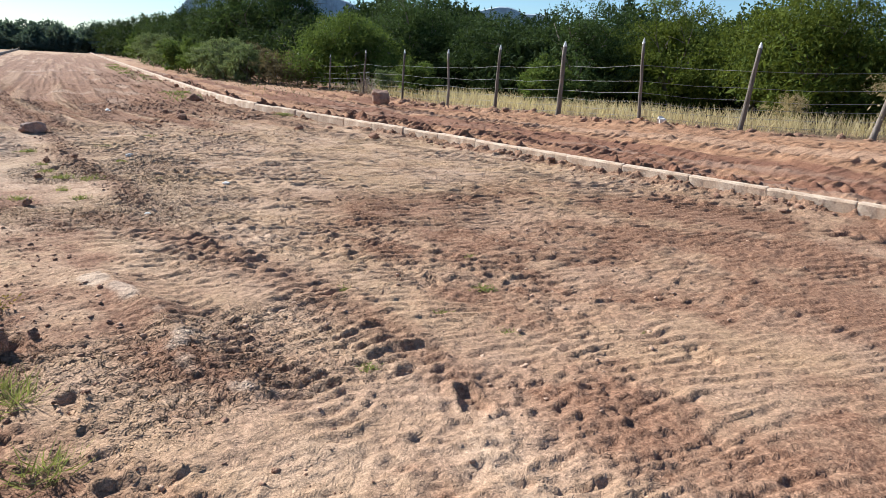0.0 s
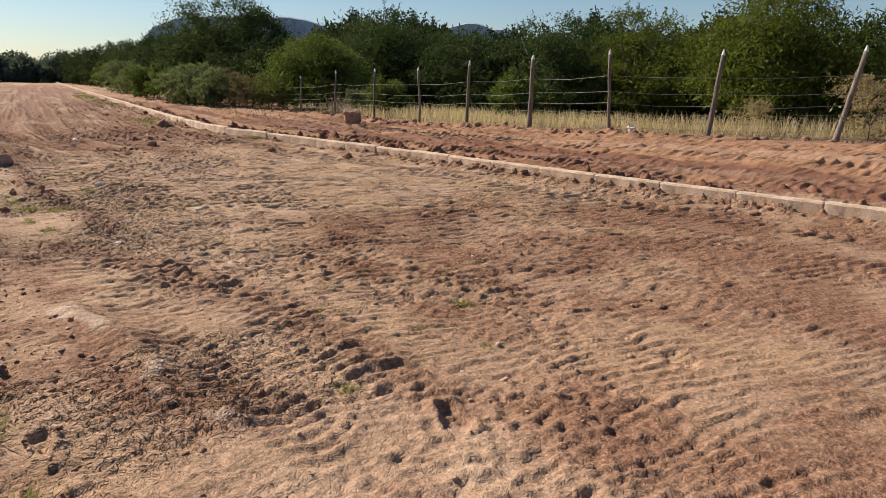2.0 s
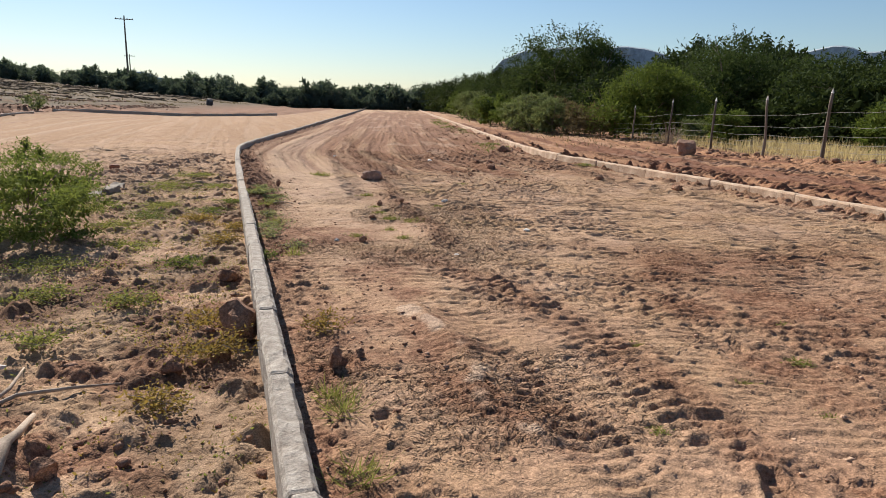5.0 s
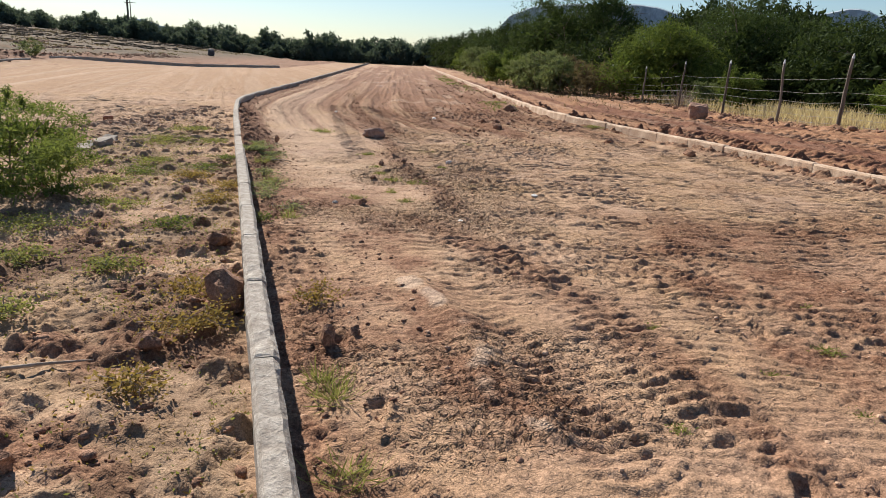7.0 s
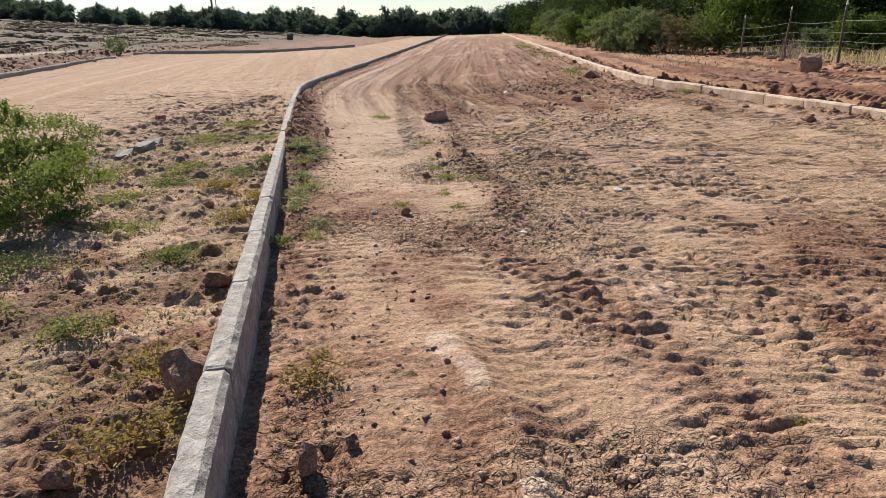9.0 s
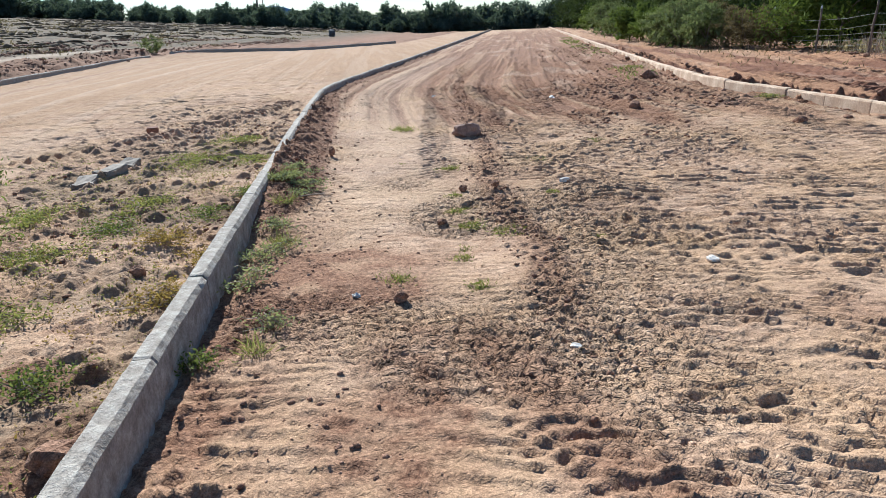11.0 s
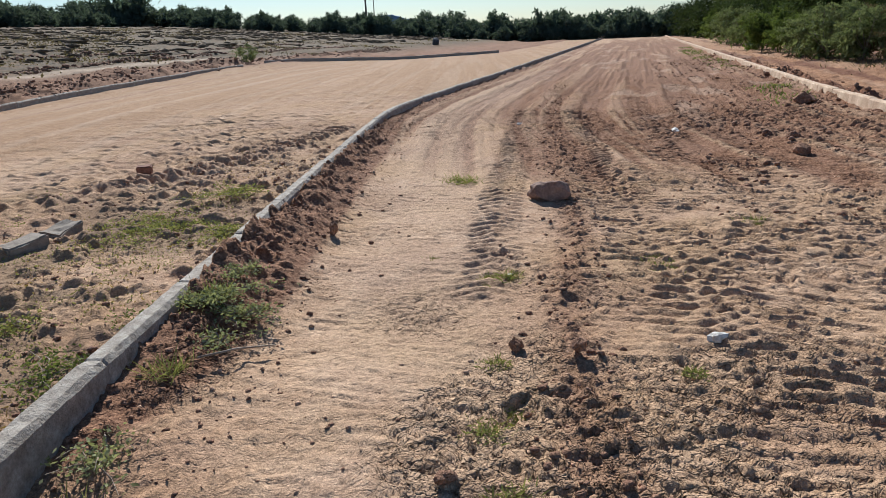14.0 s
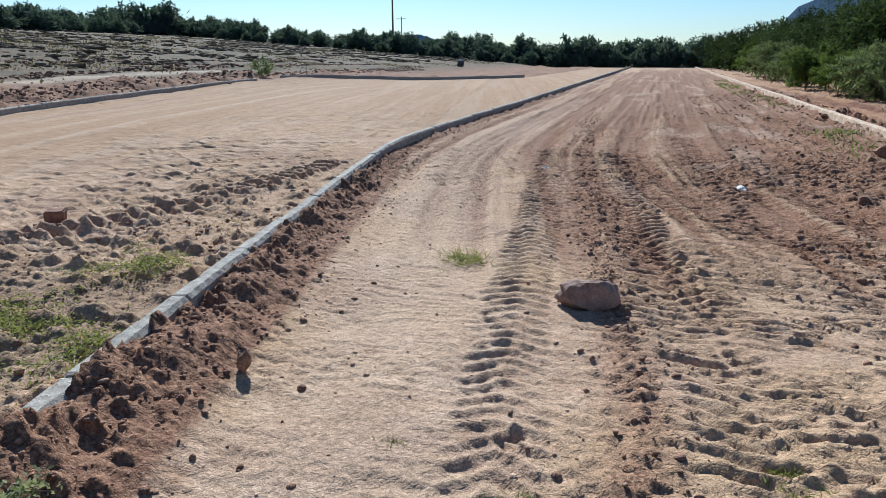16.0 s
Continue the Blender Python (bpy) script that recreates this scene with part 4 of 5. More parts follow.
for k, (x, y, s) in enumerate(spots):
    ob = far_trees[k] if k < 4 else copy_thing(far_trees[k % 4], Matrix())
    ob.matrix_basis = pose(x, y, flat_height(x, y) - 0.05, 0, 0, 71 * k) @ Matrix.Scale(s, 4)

# ---------------------------------------------------------------- far hills, poles


def mesa(name, label, yaw0, yaw1, dist, profile, material, deep=500):
    """A flat-topped hill: its skyline by bearing, cliff in front, slope below."""
    n = 90
    verts, faces = [], []
    for k in range(n + 1):
        yaw = yaw0 + (yaw1 - yaw0) * k / n
        top = float(np.interp(yaw, [p[0] for p in profile], [p[1] for p in profile]))
        h = 1.45 + dist * math.tan(radians(top)) + 2.2 * noise.noise(Vector((k * 0.7, 3.3, dist))) * (top > 0.3)
        for d, f in ((-260, 0.0), (-60, 0.5), (-22, 0.62), (0, 0.97), (30, 1.0), (deep, 0.95), (deep + 200, 0.0)):
            jut = 14 * noise.noise(Vector((k * 0.35, f * 3, 7.7))) if 0 < f else 0
            x, y = polar(yaw, dist + d + jut)
            verts.append((x, y, max(-1.0, h * f)))
    for k in range(n):
        for s in range(6):
            a = k * 7 + s
            faces.append((a, a + 7, a + 8, a + 1))
    ob = new(name, solid(name, verts, faces, material))
    return tagged(ob, label, "hill", kind="structure")


# far hills: their haze is in the material colour, no haze in the air
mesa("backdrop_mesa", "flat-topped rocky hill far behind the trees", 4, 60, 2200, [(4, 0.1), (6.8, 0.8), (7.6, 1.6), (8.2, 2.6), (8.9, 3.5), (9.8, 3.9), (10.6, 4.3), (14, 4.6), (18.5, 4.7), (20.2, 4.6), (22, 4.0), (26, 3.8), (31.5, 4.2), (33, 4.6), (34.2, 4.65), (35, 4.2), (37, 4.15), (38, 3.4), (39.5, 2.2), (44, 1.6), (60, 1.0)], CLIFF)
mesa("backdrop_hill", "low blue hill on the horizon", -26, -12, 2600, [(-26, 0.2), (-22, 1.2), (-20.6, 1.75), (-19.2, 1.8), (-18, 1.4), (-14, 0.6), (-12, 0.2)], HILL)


def power_pole(x, y, tall):
    pole = tagged(new("utility_pole"), "tall concrete utility pole with a wooden crossarm", "pole")
    v, f_ = tube([(0, 0, -0.5), (0, 0, tall * 0.5), (0, 0, tall)], [0.20, 0.16, 0.11], 8)
    piece("shaft", solid("shaft", v, f_, BARK), pole)
    bm = bmesh.new()
    bmesh.ops.create_cube(bm, size=1.0, matrix=Matrix.Translation((0, -0.12, tall - 0.6)) @ Matrix.Diagonal((2.9, 0.14, 0.14, 1)))
    bmesh.ops.bevel(bm, geom=bm.edges[:], offset=0.015, segments=1)
    piece("crossarm", from_bm("crossarm", bm, BARK), pole)
    for dx in (-1.3, -0.5, 0.5, 1.3):
        v, f_ = tube([(dx, -0.12, tall - 0.55), (dx, -0.12, tall - 0.42), (dx, -0.12, tall - 0.34)], [0.05, 0.07, 0.03], 6)
        piece("insulator", solid("insulator", v, f_, PALE_STONE), pole)
    pole.matrix_basis = pose(x, y, flat_height(x, y), 0, 0, 12)
    return pole


power_pole(-46.5, 126.5, 12.6)
power_pole(-75.0, 206.0, 8.5)

# ---------------------------------------------------------------- loose things


def lump(name, label, x, y, size, seed, material, turn=0.0, tilt=0.0, sink=0.12, sub=3, category="rock", rough=0.22):
    ob = new(name, from_bm(name, boulder(seed, size, rough, sub), material))
    ob.matrix_basis = pose(x, y, height(x, y) + size[2] * (0.8 - sink * 2), tilt, 0, turn)
    return tagged(ob, label, category)


lump("rock", "angular reddish rock lying on the tyre tracks", -0.40, 12.75, (0.205, 0.13, 0.115), 3, ROCK, 10)
lump("rock", "large tan rock standing by the fence", 9.0, 20.3, (0.40, 0.30, 0.36), 5, CLAY_ROCK, 40)
for x, y, r, k in ((0.75, 9.85, 0.07, 1), (1.54, 7.63, 0.06, 2), (0.61, 6.48, 0.045, 3), (-0.61, 7.02, 0.04, 4), (-2.17, 3.6, 0.05, 5), (0.93, 17.3, 0.10, 6), (-1.54, 18.1, 0.07, 7), (-0.42, 10.67, 0.03, 8)):
    tagged(lump("stone", "small pale broken stone on the dirt", x, y, (r * 0.8, r * 0.55, r * 0.4), 40 + k, PALE_STONE, 50 * k, 10, 0.1, 2, "stone", 0.6), group="pale stones on the road")
for x, y, r, h, k in ((-1.90, 11.22, 0.042, 0.07, 1), (-0.35, 3.56, 0.055, 0.07, 2), (-0.22, 3.70, 0.04, 0.04, 3), (2.35, 16.4, 0.10, 0.06, 4), (2.6, 16.15, 0.09, 0.06, 5), (2.1, 16.8, 0.08, 0.05, 6), (5.05, 11.6, 0.12, 0.08, 7),
                      (-0.98, 4.05, 0.14, 0.15, 8), (-2.2, 7.42, 0.06, 0.05, 9), (-0.28, 8.55, 0.045, 0.03, 10), (0.10, 9.56, 0.05, 0.04, 11), (-0.2, 9.62, 0.045, 0.04, 12), (4.1, 13.2, 0.1, 0.07, 13), (-1.2, 3.46, 0.07, 0.06, 14),
                      (-1.36, 5.4, 0.10, 0.06, 15), (2.24, 15.3, 0.12, 0.09, 16), (-0.33, 6.95, 0.05, 0.04, 17), (-1.36, 2.42, 0.06, 0.06, 18), (3.45, 21.0, 0.22, 0.13, 19)):
    tagged(lump("clod", "hard lump of dried red mud", x, y, (r, r * 0.85, h), 60 + k, CLOD, 40 * k, 0, 0.08, 2, "clod", 0.35), group="mud lumps")


def broken_block(name, label, category, x, y, size, seed, material, turn, rough, up):
    """A squared block with rounded, chipped edges."""
    bm = bmesh.new()
    bmesh.ops.create_cube(bm, size=1.0)
    bmesh.ops.scale(bm, vec=size, verts=bm.verts)
    bmesh.ops.subdivide_edges(bm, edges=bm.edges[:], cuts=2, use_grid_fill=True)
    bmesh.ops.bevel(bm, geom=[e for e in bm.edges if e.calc_face_angle(0) > 1], offset=0.012, segments=2, affect="EDGES")
    for v in bm.verts:
        v.co += noise.noise_vector(v.co * 9 + Vector((seed, seed, seed))) * rough + noise.noise_vector(v.co * 40) * rough * 0.4
    ob = new(name, from_bm(name, bm, material))
    ob.matrix_basis = pose(x, y, height(x, y) + up, 4, 3, turn)
    return tagged(ob, label, category)


broken_block("brick", "worn dark red broken brick lying on the sandy street", "brick", -5.37, 13.43, (0.17, 0.12, 0.13), 9, BRICK, 25, 0.012, 0.055)
for k, (x, y, a) in enumerate(((-4.44, 10.26, 22), (-4.40, 10.70, -8), (-4.45, 11.15, 14))):
    tagged(broken_block("concrete_chunk", "grey broken concrete kerb chunk half sunk in weeds", "rubble", x, y, (0.21, 0.37, 0.20), 80 + k, CHUNK, a, 0.03, -0.045 + 0.012 * k), group="broken kerb chunks")
lump("concrete_block", "dark square block standing in the field", -22.0, 85.0, (0.45, 0.4, 0.55), 91, BLOCK, 10, 0, 0.05, 2, "block", 0.03)


def stick(label, path, radii):
    v, f_ = tube([(x, y, height(x, y) + z) for x, y, z in path], radii, 7)
    return tagged(new("stick", solid("stick", v, f_, DRY_WOOD, True)), label, "stick")


stick("thick pale dry branch lying on the verge", [(-1.46, 2.2, 0.03), (-1.53, 2.5, 0.035), (-1.62, 2.75, 0.03), (-1.66, 2.95, 0.03)], [0.02, 0.023, 0.02, 0.012])
stick("thin forked dry twig lying on the verge", [(-1.95, 3.0, 0.02), (-1.85, 3.18, 0.04), (-1.62, 3.26, 0.03), (-1.42, 3.33, 0.02)], [0.012, 0.011, 0.009, 0.004])
stick("thin dry twig lying on the verge", [(-1.93, 2.95, 0.02), (-1.92, 3.25, 0.05), (-1.98, 3.5, 0.06)], [0.012, 0.01, 0.005])
stick("short dry twig stuck in the mud bank", [(-1.62, 9.05, 0.04), (-1.50, 9.2, 0.06), (-1.38, 9.34, 0.05)], [0.006, 0.006, 0.004])


# ---------------------------------------------------------------- weeds
def heights(x, y):
    return land(x, y) + relief(x, y)[0]


def tuft(x, y, r, tall, n, seed, material, label, name="grass_tuft", spread=0.8, leaf=0.012, category="grass"):
    rng = np.random.RandomState(seed)
    root = np.stack([rng.normal(size=n) * r * 0.45, rng.normal(size=n) * r * 0.45, np.full(n, -0.01)], 1)
    way = np.stack([rng.normal(size=n) * spread, rng.normal(size=n) * spread, rng.uniform(0.5, 1.2, n)], 1)
    way /= np.linalg.norm(way, axis=1)[:, None]
    size = tall * rng.uniform(0.5, 1.25, n)
    thing = tagged(new(name), label, category)
    tagged(piece("foliage", blades(name, root, root + way * size[:, None], leaf * rng.uniform(0.7, 1.3, n), material), thing), kind="stuff")
    thing.matrix_basis = pose(x, y, height(x, y))
    return thing


def creeper(x, y, r, n, seed, material, label, lift=0.06, leaf=0.022):
    """A low leafy weed: runners along the ground with many small leaves."""
    rng = np.random.RandomState(seed)
    verts, faces, roots = [], [], []
    for k in range(9):
        a, reach = rng.uniform(0, 6.28), r * rng.uniform(0.6, 1.2)
        pts = [Vector((math.cos(a + 0.25 * j * rng.uniform(-1, 1)) * reach * j / 4, math.sin(a) * reach * j / 4, 0.01 + lift * rng.uniform(0.2, 1.1) * min(1, j))) for j in range(5)]
        tube(pts, [0.004, 0.0035, 0.003, 0.0025, 0.0015], 3, verts, faces)
        for j in range(n // 9):
            f = rng.uniform(0.2, 4.0)
            i = min(int(f), 3)
            roots.append(np.array(pts[i].lerp(pts[i + 1], f - i)) + rng.normal(size=3) * (0.16 * r, 0.16 * r, 0.012))
    roots = np.array(roots)
    roots[:, 2] = np.clip(roots[:, 2], 0.0, None)
    way = rng.normal(size=roots.shape) * (1, 1, 0.5) + (0, 0, 0.3)
    way /= np.linalg.norm(way, axis=1)[:, None]
    thing = tagged(new("weed"), label, "weed")
    tagged(piece("stem", solid("stem", verts, faces, DRY_WOOD), thing), kind="stuff")
    piece("foliage", blades("foliage", roots, roots + way * leaf * rng.uniform(0.7, 1.5, (len(roots), 1)), leaf * 0.55, material), thing)
    thing.matrix_basis = pose(x, y, height(x, y))
    return thing


tagged(lump("stone", "pale stone lying at the foot of the fence", 12.45, 11.65, (0.16, 0.11, 0.10), 47, PALE_STONE, 20, 0, 0.1, 2, "stone", 0.4), group="pale stones on the road")
small_tuft = "small green grass tuft on the dry dirt road"
for k, (x, y, r) in enumerate(((-1.45, 13.52, 0.17), (0.52, 11.04, 0.12), (0.49, 11.2, 0.05), (-0.55, 10.64, 0.07), (-1.02, 10.93, 0.06), (1.26, 12.17, 0.1), (0.10, 7.21, 0.07), (-0.05, 7.75, 0.07), (-0.43, 7.33, 0.10), (0.25, 8.34, 0.11), (-0.04, 8.47, 0.09),
                               (-0.15, 9.06, 0.09), (-0.28, 9.45, 0.07), (-0.19, 8.86, 0.07), (-0.05, 8.0, 0.05), (-0.42, 10.66, 0.08), (1.9, 3.3, 0.05), (2.1, 2.9, 0.05), (1.5, 3.9, 0.04), (2.4, 3.6, 0.06), (1.2, 2.75, 0.04), (2.9, 2.6, 0.05), (2.7, 4.3, 0.05), (0.62, 9.5, 0.05), (0.9, 8.2, 0.06))):
    tagged(tuft(x, y, r * 1.2, r * 0.6, int(90 + 1400 * r), 300 + k, CREEPER, small_tuft, spread=1.5, leaf=0.006), group="grass tufts on the road")
for k, (x, y, r, n, m) in enumerate(((-1.88, 9.70, 0.24, 800, PALE_WEED), (-1.94, 9.98, 0.14, 240, PALE_WEED), (-1.70, 9.58, 0.18, 380, PALE_WEED), (-1.45, 7.75, 0.22, 360, PALE_WEED), (-1.30, 7.15, 0.2, 252, PALE_WEED), (-1.55, 8.35, 0.18, 216, PALE_WEED), (-0.98, 6.6, 0.14, 144, PALE_WEED), (-1.66, 9.3, 0.15, 180, PALE_WEED), (-1.2, 6.15, 0.12, 200, GRASS),
                                     (-3.6, 11.4, 0.55, 1600, CREEPER), (-3.55, 12.5, 0.38, 700, CREEPER), (-2.9, 11.2, 0.3, 500, CREEPER), (-1.92, 4.7, 0.2, 420, CREEPER), (-2.5, 4.82, 0.24, 520, CREEPER), (-1.95, 5.96, 0.24, 420, GRASS), (-2.1, 3.85, 0.16, 300, CREEPER),
                                     (-2.65, 6.6, 0.34, 700, CREEPER), (-2.9, 5.6, 0.4, 800, CREEPER), (-3.1, 7.6, 0.35, 600, CREEPER), (-2.93, 8.4, 0.36, 600, GRASS), (-2.4, 8.9, 0.26, 400, GRASS), (-1.05, 3.7, 0.22, 500, YELLOWED), (-1.25, 4.3, 0.2, 420, YELLOWED), (-1.75, 6.9, 0.22, 420, YELLOWED),
                                     (-1.85, 7.7, 0.2, 400, YELLOWED), (-1.15, 3.0, 0.16, 300, YELLOWED), (-2.3, 8.0, 0.25, 420, YELLOWED), (-2.3, 9.6, 0.22, 350, GRASS), (-0.48, 4.2, 0.14, 260, YELLOWED), (-3.2, 9.2, 0.4, 700, CREEPER), (-3.9, 8.6, 0.4, 700, CREEPER), (3.6, 24.7, 0.35, 500, CREEPER), (4.5, 15.7, 0.2, 300, CREEPER))):
    label = "yellowing creeping weed on the verge" if m is YELLOWED else "low green creeping weed beside the kerb"
    creeper(x, y, r * 1.1, int(n * 1.6), 400 + k, m, label, 0.035 + 0.035 * (y < 9 and r < 0.25), 0.022)
for k, (x, y, r, tall) in enumerate(((-0.27, 2.98, 0.08, 0.20), (-0.17, 2.4, 0.1, 0.16), (-0.33, 3.15, 0.06, 0.15), (-0.95, 6.3, 0.07, 0.18), (-1.42, 8.0, 0.1, 0.2), (-1.92, 9.62, 0.10, 0.20), (-1.68, 8.9, 0.1, 0.16), (0.05, 1.7, 0.08, 0.18))):
    tagged(tuft(x, y, r, tall * 0.75, 110, 500 + k, CREEPER, "green grass tuft at the foot of the kerb", spread=1.0, leaf=0.0045), group="grass at the kerb")


tuft(9.9, 23.6, 0.25, 1.0, 60, 560, DRY_WOOD, "leafless pale twiggy plant standing at the fence", "dead_plant", 0.35, 0.014, "plant")


def scatter(n, seed, xs, ys, keep):
    """Places drawn in a box, kept by chance where keep(x, y) is high."""
    rng = np.random.RandomState(seed)
    x, y = rng.uniform(xs[0], xs[1], n), rng.uniform(ys[0], ys[1], n)
    ok = rng.uniform(0, 1, n) < keep(x, y)
    return x[ok], y[ok], rng


def sward(name, label, category, x, y, rng, tall, width, material, spread=0.5):
    n = len(x)
    root = np.stack([x, y, heights(x, y) - 0.01], 1)
    way = np.stack([rng.normal(size=n) * spread, rng.normal(size=n) * spread, np.ones(n)], 1)
    way /= np.linalg.norm(way, axis=1)[:, None]
    mesh = blades(name, root, root + way * (tall * rng.uniform(0.4, 1.2, n))[:, None], width * rng.uniform(0.7, 1.3, n), material)
    return tagged(new(name, mesh), label, category, kind="stuff")


def fence_off(x, y):
    """How far beyond the fence a place lies."""
    line = sorted((p[1], p[0]) for p in POSTS)
    return x - np.interp(y, [p[0] for p in line], [p[1] for p in line])


x, y, rng = scatter(60000, 21, (8, 26), (4, 34), lambda x, y: ease(fence_off(x, y), -0.1, 0.5) * (1 - ease(fence_off(x, y), 3.5, 6.0)) * ease(31 - y, 0, 6) * (0.5 + 1.2 * np.clip(layered(x, y, 1.2, 2, 5) + 0.25, 0, 0.6)))
sward("dry_grass", "tall straw-yellow dry grass behind the fence", "grass", x, y, rng, 0.52, 0.014, STRAW, 0.3)
x, y, rng = scatter(200000, 22, (-6.0, -0.2), (1.6, 17), lambda x, y: (x < kerb_left_x(y) - 0.08) * (1 - ease(kerb_left_x(y) - x, 2.4, 3.8)) * ease(layered(x, y, 0.35, 3, 255), -0.15, 0.3) * (0.55 + 0.45 * ease(y, 3, 7)) * ease(13.0 - y, 0, 2))
sward("verge_weeds", "sparse low green weeds and grass on the verge", "weeds", x, y, rng, 0.028, 0.011, CREEPER, 1.6)
x, y, rng = scatter(70000, 23, (-5.0, -0.2), (1.6, 15), lambda x, y: (x < kerb_left_x(y) - 0.08) * (1 - ease(kerb_left_x(y) - x, 1.4, 2.6)) * ease(layered(x, y, 0.3, 3, 355), -0.1, 0.25))
sward("dry_litter", "yellowed dry stalks lying over the verge", "litter", x, y, rng, 0.035, 0.009, YELLOWED, 1.8)
x, y, rng = scatter(9000, 24, (2.2, 4.6), (20, 60), lambda x, y: (kerb_right_x(y) - x > 0.15) * (1 - ease(kerb_right_x(y) - x, 0.8, 1.6)) * ease(layered(x, y, 1.5, 3, 455), -0.05, 0.3))
sward("kerb_weeds", "low yellow-green weeds along the far kerb", "weeds", x, y, rng, 0.12, 0.03, GRASS, 1.0)
x, y, rng = scatter(42000, 25, (-75, -22), (12, 110), lambda x, y: ease(layered(x, y, 5.0, 3, 465), -0.1, 0.3))
sward("field_scrub", "sparse low brown-grey scrub over the far field", "scrub", x, y, rng, 0.20, 0.10, LEAF_RUST, 1.0)
x, y, rng = scatter(9000, 26, (4.8, 12), (18, 70), lambda x, y: ease(x - kerb_right_x(y), 1.5, 3.0) * ease(layered(x, y, 1.0, 3, 475), -0.1, 0.3) * ease(y, 20, 30))
sward("roadside_scrub", "low dry scrub under the roadside shrubs", "scrub", x, y, rng, 0.22, 0.03, LEAF_RUST, 0.9)


# ---------------------------------------------------------------- loose clods
def field_off(x, y):
    """How far behind the field's kerb a place lies."""
    return np.interp(y, [p[1] for p in FIELD_KERB], [p[0] for p in FIELD_KERB]) - x


def clods(name, label, x, y, size, seed, material, shape=(1, 1, 0.6)):
    """Many broken lumps, joined."""
    rng = np.random.RandomState(seed)
    bm = bmesh.new()
    bmesh.ops.create_icosphere(bm, subdivisions=1, radius=1.0)
    base = np.array([v.co[:] for v in bm.verts])
    tris = np.array([[v.index for v in f.verts] for f in bm.faces])
    bm.free()
    n, m = len(x), len(base)
    stretch = rng.uniform(0.6, 1.2, (n, 1, 3)) * np.array(shape)
    v = base[None] * stretch * (1 + rng.uniform(-0.38, 0.30, (n, m, 1)))
    a = rng.uniform(0, 6.28, n) * (shape[0] == 1) + rng.normal(0, 0.25, n)
    ca, sa = np.cos(a)[:, None], np.sin(a)[:, None]
    v = np.stack([v[:, :, 0] * ca - v[:, :, 1] * sa, v[:, :, 0] * sa + v[:, :, 1] * ca, v[:, :, 2]], 2) * size[:, None, None]
    v += np.stack([x, y, heights(x, y) + size * 0.12], 1)[:, None, :]
    faces = (tris[None] + (np.arange(n) * m)[:, None, None]).reshape(-1, 3)
    mesh = bpy.data.meshes.new(name)
    mesh.vertices.add(n * m)
    mesh.vertices.foreach_set("co", v.astype(np.float32).ravel())
    mesh.loops.add(faces.size)
    mesh.loops.foreach_set("vertex_index", faces.astype(np.int32).ravel())
    mesh.polygons.add(len(faces))
    mesh.polygons.foreach_set("loop_start", np.arange(0, faces.size, 3, dtype=np.int32))
    mesh.update(calc_edges=True)
    mesh.materials.append(material)
    return tagged(new(name, mesh), label, "clods", kind="stuff")


def grains(rng, n, small, large):
    return small * np.exp(rng.exponential(0.55, n)).clip(1, large / small)


def off_left(x, y):
    return x - kerb_left_x(y)


def off_right(x, y):
    return x - kerb_right_x(y)


x, y, rng = scatter(80000, 31, (-5.2, 0.2), (7.5, 40), lambda x, y: (off_left(x, y) > 0.08) * np.exp(-(off_left(x, y) / 0.5) ** 2) * ease(y, 8, 10) * np.clip(12 / y, 0, 1) ** 2)
clods("bank_clods", "crumbled red-brown mud banked against the kerb", x, y, grains(rng, len(x), 0.007, 0.026), 1, CLOD)
x, y, rng = scatter(2600, 32, (-2.0, 1.4), (1.8, 9), lambda x, y: (off_left(x, y) > 0.1) * (1 - ease(off_left(x, y), 0.7, 1.5)))
clods("churned_clods", "small dark mud crumbs beside the kerb", x, y, grains(rng, len(x), 0.005, 0.02), 2, CLOD)
x, y, rng = scatter(15000, 33, (-2.4, 1.2), (5.5, 26), lambda x, y: np.exp(-(along(RIDGE, x, y)[1] / 0.2) ** 2))
clods("ridge_clods", "crumbled dark mud along the wheel ridge", x, y, grains(rng, len(x), 0.007, 0.026), 3, CLOD)
x, y, rng = scatter(30000, 34, (3.6, 9.5), (0, 45), lambda x, y: (np.abs(off_right(x, y)) > 0.1) * np.exp(-((off_right(x, y) - 0.12) / 0.45) ** 2) * ease(layered(x, y, 1.6, 2, 211), -0.3, 0.2))
clods("kerb_clods", "red mud lumps heaped along the far kerb", x, y, grains(rng, len(x), 0.016, 0.075), 4, CLOD)
x, y, rng = scatter(15000, 35, (-4.0, 8), (1.8, 24), lambda x, y: (off_left(x, y) > 0.1) * (off_right(x, y) < -0.1) * (0.35 + ease(layered(x, y, 1.2, 3, 61), -0.1, 0.4)) * np.clip(9 / y, 0, 1))
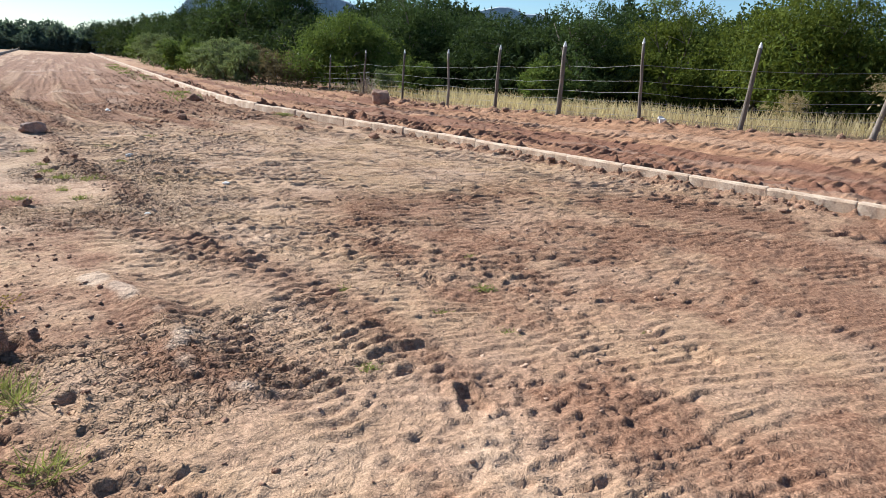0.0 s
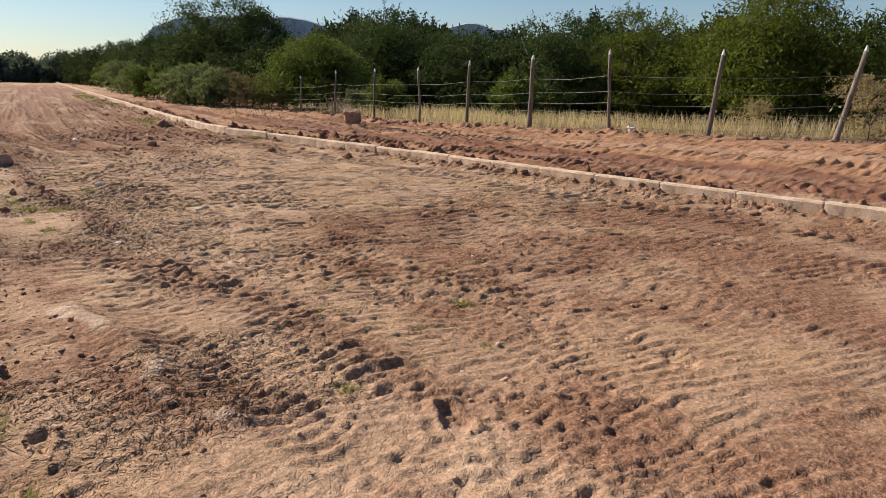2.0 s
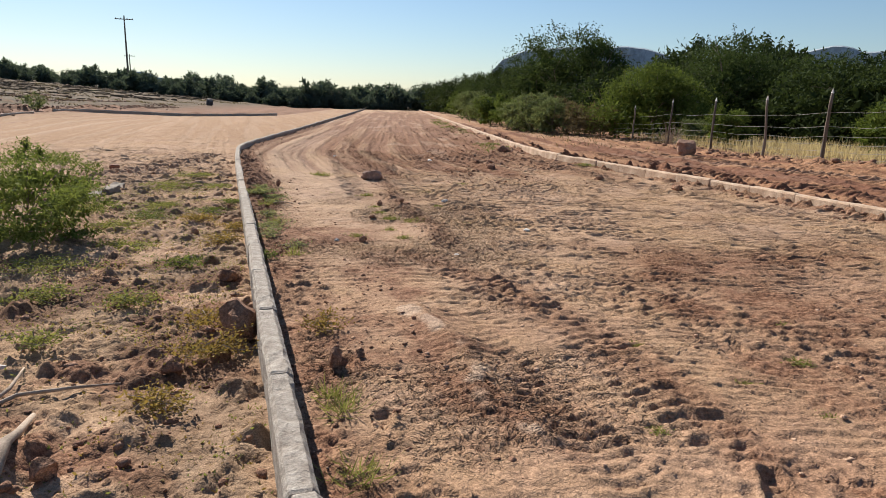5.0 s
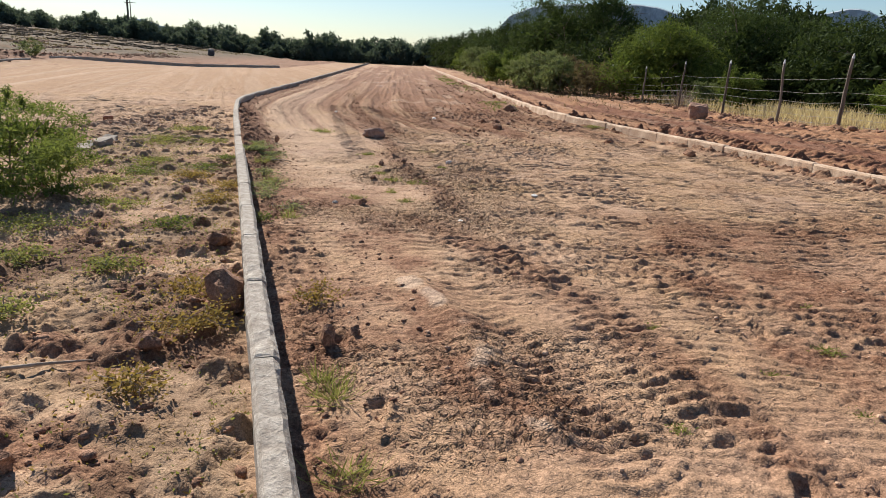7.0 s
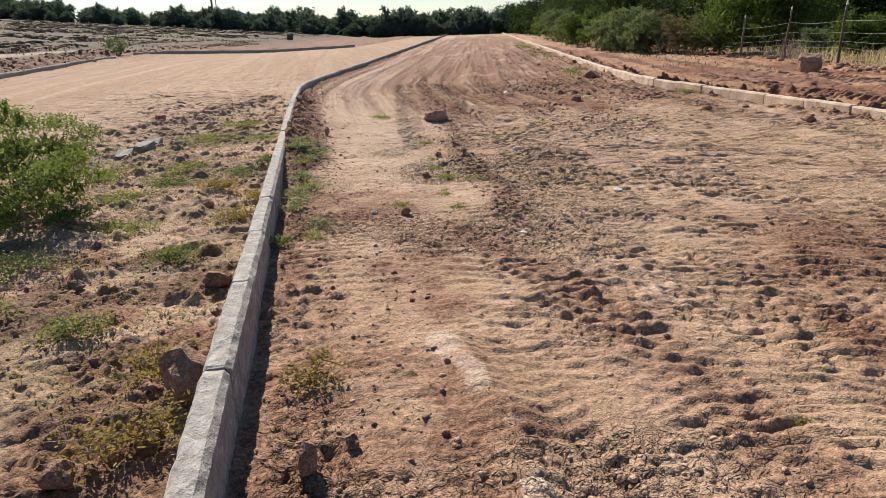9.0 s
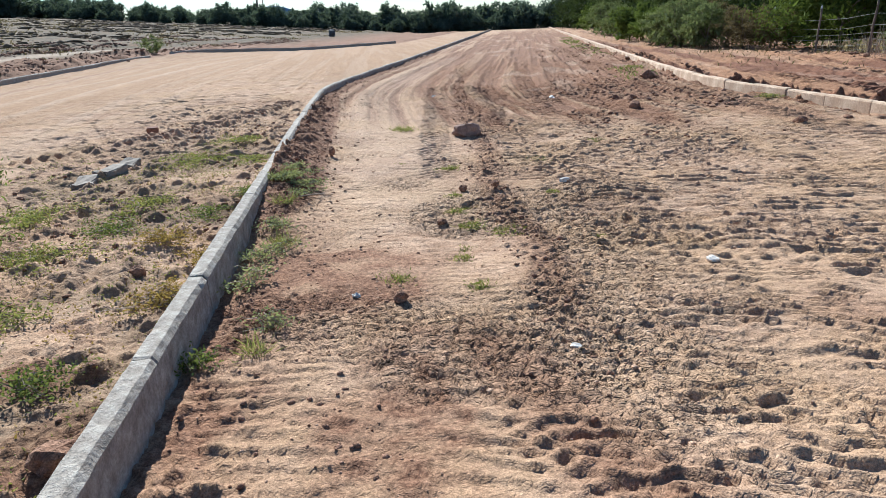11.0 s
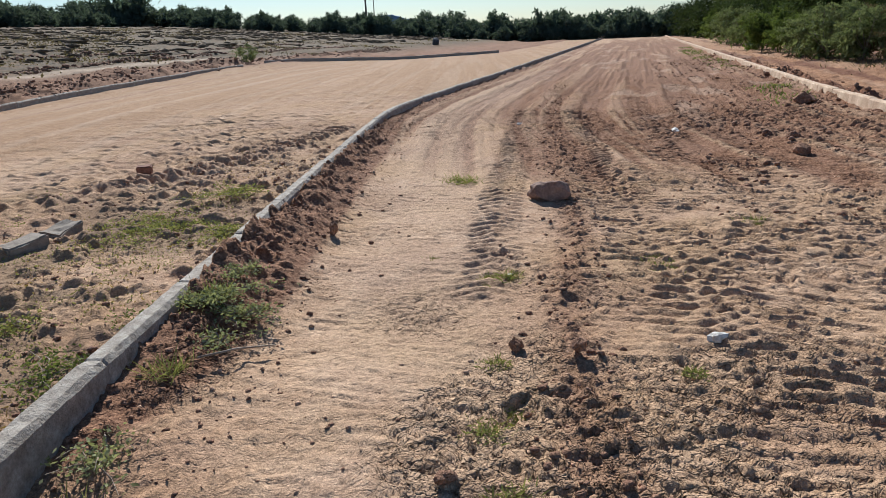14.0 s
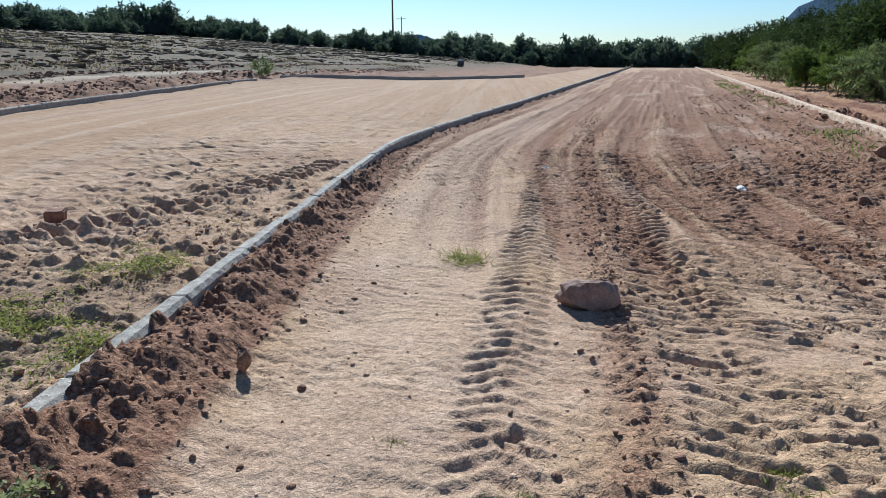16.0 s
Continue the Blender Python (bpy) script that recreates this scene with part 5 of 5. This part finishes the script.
clods("road_grit", "scattered small stones and crumbs on the road", x, y, grains(rng, len(x), 0.004, 0.020), 5, CRUMB)
x, y, rng = scatter(12000, 36, (-5.5, 0.2), (1.6, 16), lambda x, y: (off_left(x, y) < -0.1) * (off_left(x, y) > -3.5) * (0.3 + ease(layered(x, y, 0.6, 3, 261), 0.0, 0.35)))
clods("verge_clods", "red mud lumps scattered over the verge", x, y, grains(rng, len(x), 0.006, 0.035), 6, CLOD)
x, y, rng = scatter(9000, 37, (7, 19), (2, 30), lambda x, y: np.exp(-((fence_off(x, y) + 0.55) / 0.5) ** 2))
clods("fence_clods", "row of red earth lumps at the foot of the fence", x, y, grains(rng, len(x), 0.03, 0.14), 7, CLOD)
x, y, rng = scatter(7000, 38, (1.0, 4.0), (12, 40), lambda x, y: ease(layered(x, y, 1.2, 3, 231), -0.1, 0.3) * (off_right(x, y) < -0.2))
clods("mud_clods", "dark churned mud lumps up the road", x, y, grains(rng, len(x), 0.011, 0.05), 8, CLOD)
x, y, rng = scatter(46000, 39, (-32, -13), (8, 70), lambda x, y: np.exp(-((np.interp(y, [p[1] for p in FIELD_KERB], [p[0] for p in FIELD_KERB]) - x - 1.9) / 1.1) ** 2) * ease(y, 8, 16))
clods("field_clods", "dark earth lumps ploughed up beside the field kerb", x, y, grains(rng, len(x), 0.03, 0.10), 9, CLOD)
x, y, rng = scatter(40000, 40, (-40, -17), (8, 70), lambda x, y: (np.exp(-((field_off(x, y) - 6.6) / 0.35) ** 2) + 0.6 * np.exp(-((field_off(x, y) - 11.6) / 0.5) ** 2)) * ease(y, 8, 16))
clods("windrow_clods", "thin dark rows of ploughed earth across the field", x, y, grains(rng, len(x), 0.06, 0.16), 10, CLOD)
x, y, rng = scatter(11000, 41, (-84, -20), (6, 118), lambda x, y: ease(field_off(x, y), 7.0, 9.0) * ease(layered(x * 0.4, y, 4.0, 3, 421, 0.6), -0.25, 0.15))
clods("field_mounds", "low brown earth mounds and furrows over the field", x, y, grains(rng, len(x), 0.11, 0.42), 11, FIELD_EARTH, (1.9, 0.8, 0.42))
